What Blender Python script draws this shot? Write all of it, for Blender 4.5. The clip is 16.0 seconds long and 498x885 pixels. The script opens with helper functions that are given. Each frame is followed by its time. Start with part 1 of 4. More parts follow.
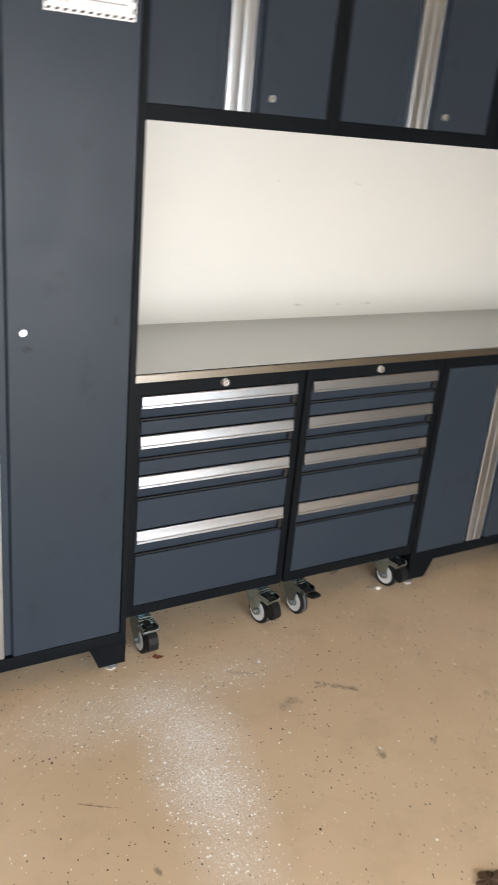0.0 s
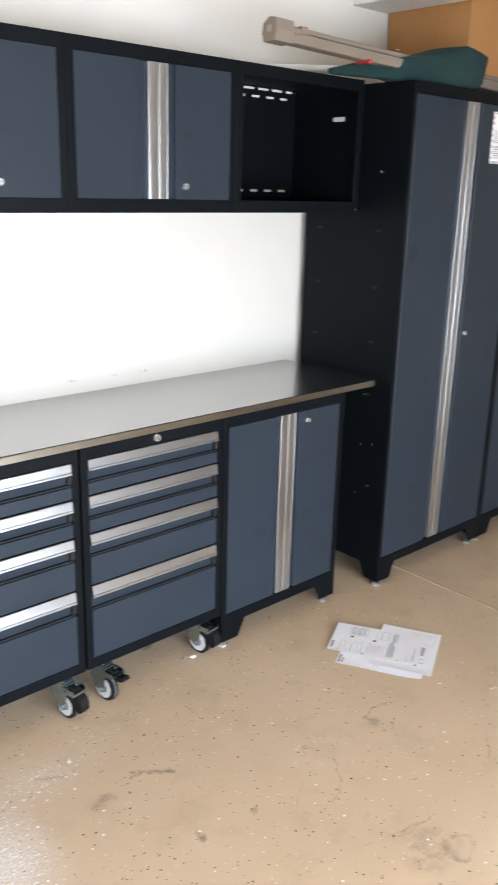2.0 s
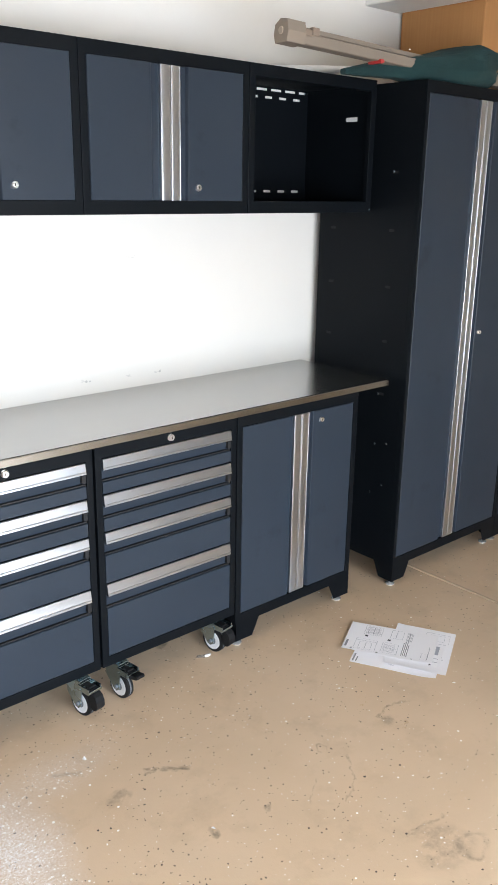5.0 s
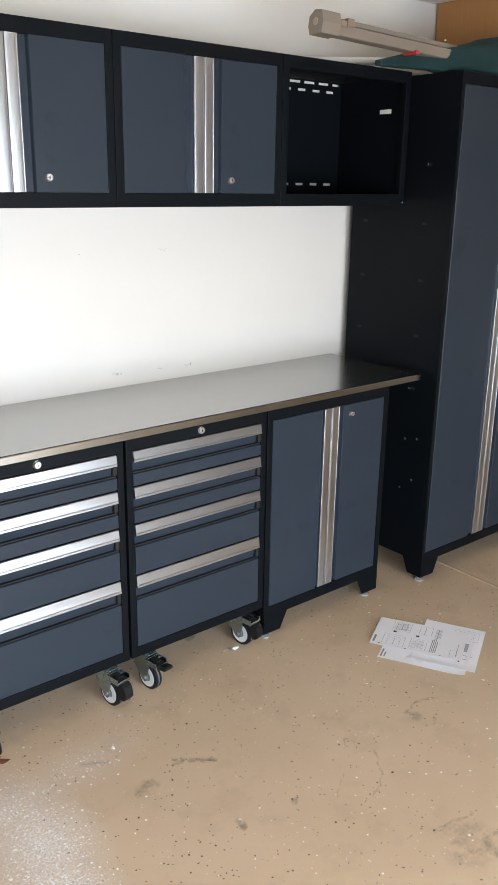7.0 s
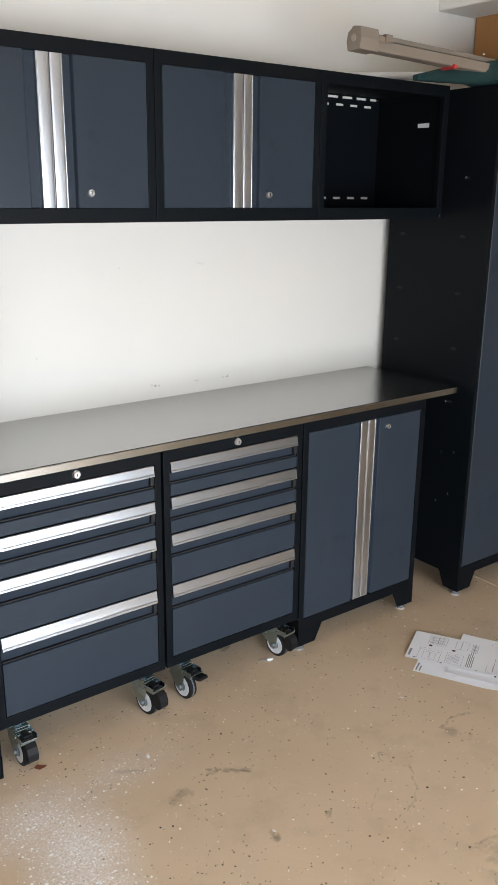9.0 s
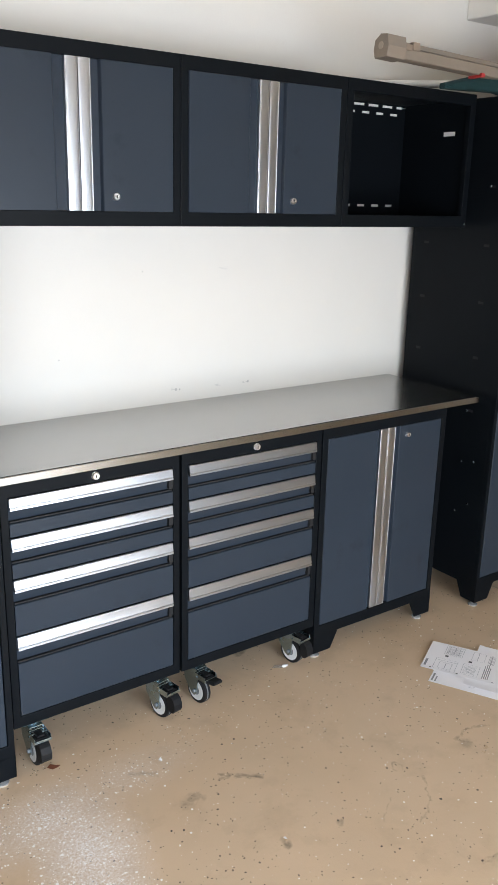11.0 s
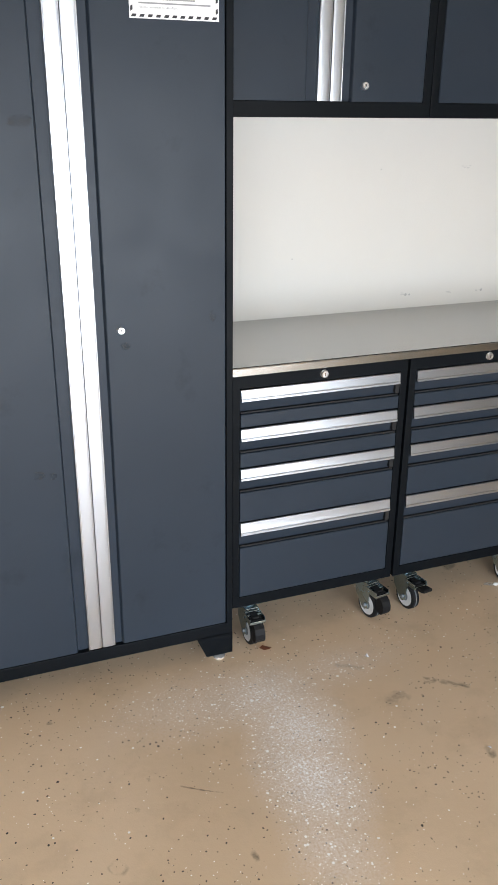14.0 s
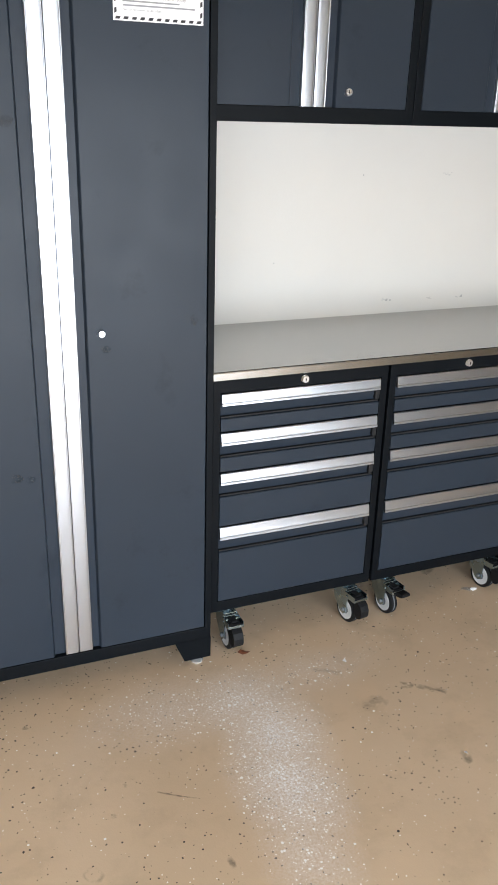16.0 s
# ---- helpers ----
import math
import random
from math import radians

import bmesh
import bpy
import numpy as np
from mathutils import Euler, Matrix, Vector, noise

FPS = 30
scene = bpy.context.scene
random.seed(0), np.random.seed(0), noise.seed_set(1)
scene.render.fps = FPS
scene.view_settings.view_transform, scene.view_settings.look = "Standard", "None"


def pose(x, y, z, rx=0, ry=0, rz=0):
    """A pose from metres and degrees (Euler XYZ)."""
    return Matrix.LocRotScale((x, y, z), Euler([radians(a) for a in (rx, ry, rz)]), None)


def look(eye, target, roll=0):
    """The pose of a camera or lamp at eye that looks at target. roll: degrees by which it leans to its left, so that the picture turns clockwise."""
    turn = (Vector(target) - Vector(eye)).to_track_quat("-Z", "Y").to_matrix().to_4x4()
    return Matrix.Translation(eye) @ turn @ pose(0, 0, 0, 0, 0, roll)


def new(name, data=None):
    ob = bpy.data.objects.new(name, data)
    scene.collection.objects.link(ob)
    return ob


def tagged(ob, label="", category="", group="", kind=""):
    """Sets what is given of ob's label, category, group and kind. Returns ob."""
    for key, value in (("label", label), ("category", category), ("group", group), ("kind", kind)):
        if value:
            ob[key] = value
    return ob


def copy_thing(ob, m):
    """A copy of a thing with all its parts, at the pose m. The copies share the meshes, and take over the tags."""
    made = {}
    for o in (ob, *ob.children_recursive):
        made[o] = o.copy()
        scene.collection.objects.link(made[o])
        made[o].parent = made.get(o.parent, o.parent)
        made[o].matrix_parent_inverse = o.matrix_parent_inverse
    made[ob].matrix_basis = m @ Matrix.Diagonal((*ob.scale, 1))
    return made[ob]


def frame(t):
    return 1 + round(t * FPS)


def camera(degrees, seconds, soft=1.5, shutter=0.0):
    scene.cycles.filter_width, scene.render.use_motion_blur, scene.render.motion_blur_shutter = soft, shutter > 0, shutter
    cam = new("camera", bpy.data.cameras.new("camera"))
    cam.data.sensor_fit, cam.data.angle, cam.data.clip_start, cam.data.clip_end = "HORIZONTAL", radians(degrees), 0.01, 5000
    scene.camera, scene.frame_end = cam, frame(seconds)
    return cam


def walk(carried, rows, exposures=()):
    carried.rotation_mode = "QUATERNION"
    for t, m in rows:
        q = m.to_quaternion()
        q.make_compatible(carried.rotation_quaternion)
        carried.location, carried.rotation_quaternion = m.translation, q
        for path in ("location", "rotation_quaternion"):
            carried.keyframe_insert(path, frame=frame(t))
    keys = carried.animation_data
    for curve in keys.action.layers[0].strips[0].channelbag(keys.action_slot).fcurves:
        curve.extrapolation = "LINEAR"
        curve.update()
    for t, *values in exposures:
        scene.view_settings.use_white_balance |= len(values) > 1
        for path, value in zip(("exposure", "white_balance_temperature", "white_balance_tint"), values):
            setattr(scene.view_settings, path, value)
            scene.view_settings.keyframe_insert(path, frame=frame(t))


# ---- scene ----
cam = camera(33.59, 16.0, soft=1.5, shutter=0.5)
PATH = [
    (0, (-0.8497, -2.5008, 1.6437), (0.1225, -0.9170, 0.9047), 5.50),
    (0.5, (-0.8043, -2.5459, 1.6642), (0.2476, -0.9954, 0.9646), 0.37),
    (1, (-0.7322, -2.5476, 1.6737), (0.3914, -0.9876, 1.1222), 0.58),
    (1.5, (-0.6679, -2.5679, 1.6855), (0.4889, -1.0268, 1.1498), -0.77),
    (2, (-0.6530, -2.5626, 1.6904), (0.6453, -1.1610, 1.0988), 1.53),
    (2.5, (-0.6177, -2.6015, 1.6949), (0.7695, -1.2814, 1.1175), 0.04),
    (3, (-0.6152, -2.6014, 1.7026), (0.8038, -1.3113, 1.1349), 0.11),
    (3.5, (-0.6159, -2.5992, 1.6935), (0.7811, -1.2839, 1.1292), 0.40),
    (4, (-0.6414, -2.5879, 1.6906), (0.7012, -1.2209, 1.1173), 0.77),
    (6.5, (-0.6562, -2.5813, 1.6836), (0.5708, -1.1197, 1.0853), 0.79),
    (7, (-0.6591, -2.5773, 1.6840), (0.5552, -1.1070, 1.0810), 0.95),
    (7.5, (-0.6653, -2.5807, 1.6821), (0.5290, -1.0965, 1.0733), 1.54),
    (8, (-0.6757, -2.5866, 1.6782), (0.4852, -1.0787, 1.0628), 1.56),
    (8.5, (-0.6725, -2.5941, 1.6808), (0.4813, -1.0722, 1.0872), 0.75),
    (9, (-0.6725, -2.5900, 1.6875), (0.4794, -1.0597, 1.1117), 0.60),
    (11.5, (-0.6734, -2.5923, 1.6826), (0.4372, -1.0277, 1.1182), 1.51),
    (12, (-0.6820, -2.5773, 1.6872), (0.3996, -1.0071, 1.0833), 1.70),
    (12.5, (-0.7121, -2.5812, 1.6535), (0.1935, -0.9186, 1.0089), 1.39),
    (13, (-0.7664, -2.5865, 1.6475), (-0.0477, -0.8409, 0.9868), 1.28),
    (13.5, (-0.7487, -2.5667, 1.6274), (-0.0790, -0.8292, 0.8975), 1.11),
    (14, (-0.7501, -2.5697, 1.6269), (-0.0841, -0.8403, 0.8747), 0.60),
    (14.5, (-0.7435, -2.5611, 1.6383), (-0.0773, -0.8328, 0.8840), 0.56),
    (15, (-0.7443, -2.5612, 1.6303), (-0.0508, -0.8358, 0.8940), 1.01),
    (15.5, (-0.7479, -2.5700, 1.6331), (-0.0375, -0.8502, 0.8999), 1.48),
    (16, (-0.7510, -2.5599, 1.6386), (-0.0372, -0.8496, 0.8866), 1.75),
]
EXPO = [(0.0, 0.98, 6600, 10), (0.5, 1.18, 6350, 10), (1.0, 1.24, 6200, 10), (2.0, 1.53, 6000, 10), (3.0, 1.74, 5950, 10), (4.0, 1.62, 5950, 10),
        (6.5, 1.26, 6050, 10), (9.0, 1.00, 6150, 10), (11.5, 1.17, 6000, 10), (12.0, 1.22, 5950, 10), (12.5, 1.30, 5950, 10), (13.0, 0.81, 6100, 10), (14.0, 0.82, 6200, 10), (16.0, 0.87, 6200, 10)]
# the plan below is drawn to the worktop's height; UNIT turns its lengths into metres
UNIT = 0.93
ROWS = [(t, look(Vector(eye) * UNIT, Vector(target) * UNIT, roll)) for t, eye, target, roll in PATH]
walk(cam, ROWS, EXPO)

# ---- world, sun, daylight ----
world = bpy.data.worlds.new("sky")
scene.world = world
world.use_nodes = True
wn = world.node_tree.nodes
sky = wn.new("ShaderNodeTexSky")
sky.sky_type, sky.sun_disc = "NISHITA", False
sky.sun_elevation, sky.sun_rotation = radians(56), radians(180)
wn["Background"].inputs["Strength"].default_value = 0.15
world.node_tree.links.new(sky.outputs["Color"], wn["Background"].inputs["Color"])

sun = new("sun", bpy.data.lights.new("sun", "SUN"))
sun.data.energy, sun.data.angle, sun.data.color = 5.0, radians(0.5), (1.0, 0.97, 0.94)
sun.matrix_world = look((0.0, -5.59, 8.29), (0.0, 0.0, 0.0))

# the open garage door's daylight
DOOR_X0, DOOR_X1, DOOR_Z, FRONT_Y = -2.6, 1.7, 1.80, -4.4
sky_light = new("door_daylight", bpy.data.lights.new("door_daylight", "AREA"))
sky_light.data.shape, sky_light.data.size, sky_light.data.size_y = "RECTANGLE", (DOOR_X1 - DOOR_X0) * UNIT, DOOR_Z * UNIT
sky_light.data.energy, sky_light.data.color, sky_light.data.spread = 57.0, (0.92, 0.96, 1.0), radians(136)
door_mid = Vector(((DOOR_X0 + DOOR_X1) / 2, FRONT_Y + 0.05, DOOR_Z / 2)) * UNIT
sky_light.matrix_world = look(door_mid, door_mid + Vector((0, 1, -0.3)))


# ---- materials ----
def material(name):
    m = bpy.data.materials.new(name)
    m.use_nodes = True
    nt = m.node_tree
    return m, nt, nt.nodes["Principled BSDF"]


def node(nt, kind, **inputs):
    n = nt.nodes.new(kind)
    for key, value in inputs.items():
        n.inputs[key.replace("_", " ")].default_value = value
    return n


def coords(nt, scale=(1, 1, 1), offset=(0, 0, 0)):
    tc = nt.nodes.new("ShaderNodeTexCoord")
    mp = nt.nodes.new("ShaderNodeMapping")
    mp.inputs["Scale"].default_value = [k / UNIT for k in scale]
    mp.inputs["Location"].default_value = offset
    nt.links.new(tc.outputs["Object"], mp.inputs["Vector"])
    return mp.outputs["Vector"]


def noise_tex(nt, vec, scale, detail=3.0, rough=0.55):
    n = node(nt, "ShaderNodeTexNoise", Scale=scale, Detail=detail, Roughness=rough)
    nt.links.new(vec, n.inputs["Vector"])
    return n.outputs["Fac"]


def ramp(nt, fac, stops):
    r = nt.nodes.new("ShaderNodeValToRGB")
    e = r.color_ramp.elements
    while len(e) < len(stops):
        e.new(0.5)
    for k, (p, c) in zip(e, stops):
        k.position, k.color = p, (c if len(c) == 4 else (*c, 1)) if isinstance(c, tuple) else (c, c, c, 1)
    nt.links.new(fac, r.inputs["Fac"])
    return r.outputs["Color"]


def mix(nt, fac, a, b, how="MIX"):
    n = nt.nodes.new("ShaderNodeMix")
    n.data_type, n.blend_type = "RGBA", how
    for sock, v in ((n.inputs[0], fac), (n.inputs[6], a), (n.inputs[7], b)):
        if isinstance(v, bpy.types.NodeSocket):
            nt.links.new(v, sock)
        elif isinstance(v, tuple):
            sock.default_value = (*v, 1)
        else:
            sock.default_value = v
    return n.outputs[2]


def calc(nt, op, a, b=0.0, c=0.0, clamp=False):
    n = nt.nodes.new("ShaderNodeMath")
    n.operation, n.use_clamp = op, clamp
    for i, v in enumerate((a, b, c)):
        if isinstance(v, bpy.types.NodeSocket):
            nt.links.new(v, n.inputs[i])
        else:
            n.inputs[i].default_value = v
    return n.outputs[0]


def bump(nt, bsdf, height, strength, distance):
    b = node(nt, "ShaderNodeBump", Strength=strength, Distance=distance)
    nt.links.new(height, b.inputs["Height"])
    nt.links.new(b.outputs["Normal"], bsdf.inputs["Normal"])


def coated(name, colour, rough, var=0.12, grain=900.0, gstr=0.15, smudge=0.0, metal=0.0, spec=0.5):
    """Painted, powder-coated or plastic surface: fine grain, broad unevenness, faint smudges in the gloss."""
    m, nt, b = material(name)
    v = coords(nt)
    broad = noise_tex(nt, v, 2.3, 4)
    lo, hi = tuple(c * (1 - var) for c in colour), tuple(min(1, c * (1 + var)) for c in colour)
    col = ramp(nt, broad, [(0.3, lo), (0.7, hi)])
    if smudge:
        s = ramp(nt, noise_tex(nt, v, 6.0, 5, 0.62), [(0.58, 0.0), (0.70, 1.0)])
        col = mix(nt, calc(nt, "MULTIPLY", s, smudge), col, tuple(c * 0.6 for c in colour))
    nt.links.new(col, b.inputs["Base Color"])
    r = ramp(nt, noise_tex(nt, v, 7.0, 5), [(0.3, max(0.02, rough - 0.06)), (0.7, rough + 0.06)])
    nt.links.new(r, b.inputs["Roughness"])
    b.inputs["Metallic"].default_value, b.inputs["Specular IOR Level"].default_value = metal, spec
    bump(nt, b, noise_tex(nt, v, grain, 2), gstr, 0.0006)
    return m


def brushed(name, colour, rough, stretch, gstr=0.2, fine=1.0):
    """Brushed metal: grain drawn out along one axis."""
    m, nt, b = material(name)
    v = coords(nt, stretch)
    g = noise_tex(nt, v, 1500.0 * fine, 2, 0.5)
    broad = noise_tex(nt, coords(nt), 3.0, 4)
    col = mix(nt, 0.35, ramp(nt, g, [(0.3, tuple(c * 0.985 for c in colour)), (0.7, colour)]),
              ramp(nt, broad, [(0.3, tuple(c * 0.93 for c in colour)), (0.7, colour)]))
    nt.links.new(col, b.inputs["Base Color"])
    b.inputs["Metallic"].default_value = 1.0
    rr = ramp(nt, g, [(0.3, rough - 0.008), (0.7, rough + 0.010)])
    nt.links.new(rr, b.inputs["Roughness"])
    bump(nt, b, g, gstr, 0.00012)
    return m


BLACK = coated("black_powder_coat", (0.0040, 0.0054, 0.0072), 0.45, grain=1200, gstr=0.2, spec=0.10)
SLATE = coated("slate_powder_coat", (0.0250, 0.0335, 0.0465), 0.36, var=0.06, grain=1100, gstr=0.12, smudge=0.60, spec=0.20)
ALU_V = brushed("brushed_aluminium_upright", (0.56, 0.585, 0.62), 0.30, (1, 1, 0.01), 0.02)
ALU_H = brushed("brushed_aluminium_level", (0.52, 0.545, 0.58), 0.29, (0.01, 1, 1), 0.0)
STEEL = brushed("brushed_stainless_steel", (0.435, 0.43, 0.415), 0.23, (0.01, 1, 1), 0.03)
CHROME = coated("chrome", (0.84, 0.84, 0.85), 0.26, grain=300, gstr=0.03, metal=1.0)
ZINC = coated("zinc_plate", (0.42, 0.52, 0.57), 0.24, grain=300, gstr=0.08, metal=1.0)
PAD = coated("bright_zinc", (0.82, 0.82, 0.82), 0.16, grain=300, gstr=0.03, metal=0.7)
RUBBER = coated("black_rubber", (0.008, 0.008, 0.009), 0.6, gstr=0.2, spec=0.25)
GREY_PLASTIC = coated("grey_plastic", (0.14, 0.15, 0.16), 0.4, gstr=0.08)
RIM = coated("pale_plastic_rim", (0.66, 0.67, 0.68), 0.4, gstr=0.05)
DARK = coated("dark_hollow", (0.004, 0.004, 0.005), 0.7)


def wall_paint(name, colour):
    m, nt, b = material(name)
    v = coords(nt)
    dirt = ramp(nt, noise_tex(nt, v, 1.3, 6, 0.6), [(0.35, tuple(c * 0.965 for c in colour)), (0.65, colour)])
    scuff = ramp(nt, noise_tex(nt, coords(nt, (1, 1, 3.5)), 9.0, 6, 0.7), [(0.70, 0.0), (0.78, 1.0)])
    col = mix(nt, calc(nt, "MULTIPLY", scuff, 0.22), dirt, (0.52, 0.50, 0.47))
    nt.links.new(col, b.inputs["Base Color"])
    b.inputs["Roughness"].default_value = 0.62
    bump(nt, b, calc(nt, "ADD", noise_tex(nt, v, 160, 3), calc(nt, "MULTIPLY", noise_tex(nt, v, 14, 3), 1.5)), 0.25, 0.0015)
    return m


WALL = wall_paint("white_wall_paint", (0.77, 0.748, 0.70))
CEILING = wall_paint("cream_ceiling_paint", (0.79, 0.75, 0.67))
CREAM = wall_paint("cream_wall_paint", (0.78, 0.75, 0.68))


def floor_material():
    """Tan epoxy with dark and pale flakes, scuffs, old drips and ring marks."""
    m, nt, b = material("tan_epoxy_floor")
    v = coords(nt)
    base = ramp(nt, noise_tex(nt, v, 1.1, 6, 0.6), [(0.3, (0.575, 0.430, 0.283)), (0.55, (0.650, 0.492, 0.332)), (0.75, (0.690, 0.530, 0.367))])
    base = mix(nt, calc(nt, "MULTIPLY", ramp(nt, noise_tex(nt, v, 6.0, 7, 0.68), [(0.52, 0.0), (0.74, 1.0)]), 0.42), base, (0.40, 0.295, 0.19))
    # the flakes lie thinner past the middle of the worktop
    across_room = nt.nodes.new("ShaderNodeSeparateXYZ")
    nt.links.new(v, across_room.inputs["Vector"])
    thin = calc(nt, "MULTIPLY", calc(nt, "MULTIPLY_ADD", across_room.outputs[0], 1.4, -0.7, clamp=True), 0.075)
    # flakes: four sizes, each kept only in some of the cells
    for scale, keep, radius, colour, seed in ((58, 0.76, 0.205, (0.030, 0.022, 0.015), 0.0), (120, 0.86, 0.32, (0.045, 0.032, 0.021), 3.7),
                                              (110, 0.945, 0.24, (0.92, 0.88, 0.80), 8.1), (24, 0.925, 0.11, (0.040, 0.029, 0.019), 5.3)):
        vor = node(nt, "ShaderNodeTexVoronoi", Scale=scale)
        warp = mix(nt, 0.006, coords(nt, (1, 1, 0.0), (seed, seed * 0.7, 0)), node_colour(nt, v, 90.0))
        nt.links.new(warp, vor.inputs["Vector"])
        sep = nt.nodes.new("ShaderNodeSeparateColor")
        nt.links.new(vor.outputs["Color"], sep.inputs["Color"])
        patch = calc(nt, "MULTIPLY_ADD", noise_tex(nt, v, 4.3, 3), -0.42, keep + 0.21)
        here = calc(nt, "GREATER_THAN", sep.outputs[0], calc(nt, "ADD", patch, thin))
        size = calc(nt, "MULTIPLY", sep.outputs[1], radius)
        dot = calc(nt, "MULTIPLY", calc(nt, "LESS_THAN", vor.outputs["Distance"], size), here)
        base = mix(nt, dot, base, colour)
    # ring marks, drips and smears with a place of their own: x, y, radius, ring width, strength, squash
    pos = nt.nodes.new("ShaderNodeSeparateXYZ")
    warp = mix(nt, 0.12, coords(nt), node_colour(nt, v, 7.0, 4.0))
    nt.links.new(warp, pos.inputs["Vector"])
    for x, y, radius, width, strength, squash in STAINS:
        dx = calc(nt, "SUBTRACT", pos.outputs[0], x * 0.88 + 0.06)
        dy = calc(nt, "MULTIPLY", calc(nt, "SUBTRACT", pos.outputs[1], y * 0.88 + 0.06), squash)
        d = calc(nt, "SQRT", calc(nt, "ADD", calc(nt, "MULTIPLY", dx, dx), calc(nt, "MULTIPLY", dy, dy)))
        if width > 0:
            k = calc(nt, "SUBTRACT", 1.0, calc(nt, "DIVIDE", calc(nt, "ABSOLUTE", calc(nt, "SUBTRACT", d, radius)), width), clamp=True)
        else:
            k = calc(nt, "DIVIDE", calc(nt, "SUBTRACT", radius, d), radius * 0.5, clamp=True)
        broken = ramp(nt, noise_tex(nt, v, 16.0, 6, 0.72), [(0.40, 0.0), (0.60, 1.0)])
        base = mix(nt, calc(nt, "MULTIPLY", calc(nt, "MULTIPLY", k, broken), strength), base, (0.10, 0.070, 0.042))
    # drawn-out smears between two points: x, y, x, y, width, strength
    near = nt.nodes.new("ShaderNodeSeparateXYZ")
    nt.links.new(mix(nt, 0.04, coords(nt), node_colour(nt, v, 24.0, 4.0)), near.inputs["Vector"])
    streaky = ramp(nt, noise_tex(nt, v, 55.0, 5, 0.7), [(0.38, 0.0), (0.58, 1.0)])
    straight = nt.nodes.new("ShaderNodeSeparateXYZ")
    nt.links.new(coords(nt), straight.inputs["Vector"])
    for x0, y0, x1, y1, width, strength in SMEARS + SCRATCHES:
        scratched = width < 0.0035
        if not scratched:
            x0, y0, x1, y1 = (c * 0.96 + 0.02 for c in (x0, y0, x1, y1))
        where = straight if scratched else near
        length = math.hypot(x1 - x0, y1 - y0)
        ux, uy = (x1 - x0) / length, (y1 - y0) / length
        dx, dy = calc(nt, "SUBTRACT", where.outputs[0], x0), calc(nt, "SUBTRACT", where.outputs[1], y0)
        along = calc(nt, "ADD", calc(nt, "MULTIPLY", dx, ux), calc(nt, "MULTIPLY", dy, uy))
        across = calc(nt, "ABSOLUTE", calc(nt, "SUBTRACT", calc(nt, "MULTIPLY", dx, uy), calc(nt, "MULTIPLY", dy, ux)))
        past = calc(nt, "SUBTRACT", calc(nt, "ABSOLUTE", calc(nt, "SUBTRACT", along, length / 2)), length / 2)
        k = calc(nt, "SUBTRACT", 1.0, calc(nt, "DIVIDE", calc(nt, "MAXIMUM", across, past), width), clamp=True)
        base = mix(nt, calc(nt, "MULTIPLY", calc(nt, "MULTIPLY", calc(nt, "POWER", k, 0.6), streaky), strength), base, (0.13, 0.092, 0.055))
    # a pool of light before the first drawers, painted pale into the colour
    light_pool = 0.0
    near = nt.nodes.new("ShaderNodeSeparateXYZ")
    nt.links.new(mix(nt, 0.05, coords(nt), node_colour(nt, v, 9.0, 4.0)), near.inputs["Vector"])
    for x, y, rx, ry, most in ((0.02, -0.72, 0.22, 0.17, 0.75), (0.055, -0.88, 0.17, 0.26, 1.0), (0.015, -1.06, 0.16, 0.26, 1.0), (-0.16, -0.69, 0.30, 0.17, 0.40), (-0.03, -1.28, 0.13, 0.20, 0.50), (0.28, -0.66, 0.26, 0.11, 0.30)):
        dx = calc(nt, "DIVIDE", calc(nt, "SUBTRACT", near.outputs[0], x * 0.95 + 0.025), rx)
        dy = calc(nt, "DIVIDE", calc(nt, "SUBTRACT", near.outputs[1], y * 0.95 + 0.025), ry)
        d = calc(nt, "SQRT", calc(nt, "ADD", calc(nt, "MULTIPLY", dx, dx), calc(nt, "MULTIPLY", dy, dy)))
        light_pool = calc(nt, "MAXIMUM", light_pool, calc(nt, "MULTIPLY", calc(nt, "SUBTRACT", 1.0, d, clamp=True), most))
    base = mix(nt, calc(nt, "MULTIPLY", light_pool, ramp(nt, noise_tex(nt, v, 150.0, 5, 0.8), [(0.42, 0.10), (0.58, 1.0)])), base, (0.92, 0.90, 0.89))
    # white specks as painted glints, crowded inside the pool of light
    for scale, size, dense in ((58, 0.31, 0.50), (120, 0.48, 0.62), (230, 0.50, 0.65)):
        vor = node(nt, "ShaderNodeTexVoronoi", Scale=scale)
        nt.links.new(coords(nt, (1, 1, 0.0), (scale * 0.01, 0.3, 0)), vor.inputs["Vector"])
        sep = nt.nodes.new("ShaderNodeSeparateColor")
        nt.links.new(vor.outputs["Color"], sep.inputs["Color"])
        here = calc(nt, "LESS_THAN", sep.outputs[0], calc(nt, "MULTIPLY_ADD", light_pool, dense, 0.01))
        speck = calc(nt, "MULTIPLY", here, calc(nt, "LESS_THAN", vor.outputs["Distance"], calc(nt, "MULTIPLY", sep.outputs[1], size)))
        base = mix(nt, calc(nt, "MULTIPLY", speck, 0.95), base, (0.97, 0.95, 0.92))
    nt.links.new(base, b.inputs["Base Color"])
    rr = ramp(nt, noise_tex(nt, v, 9.0, 6, 0.65), [(0.3, 0.27), (0.7, 0.42)])
    nt.links.new(rr, b.inputs["Roughness"])
    b.inputs["Specular IOR Level"].default_value = 0.6
    h = calc(nt, "ADD", calc(nt, "MULTIPLY", noise_tex(nt, v, 260, 2), 0.5), noise_tex(nt, v, 45, 3))
    bump(nt, b, h, 0.35, 0.0016)
    return m


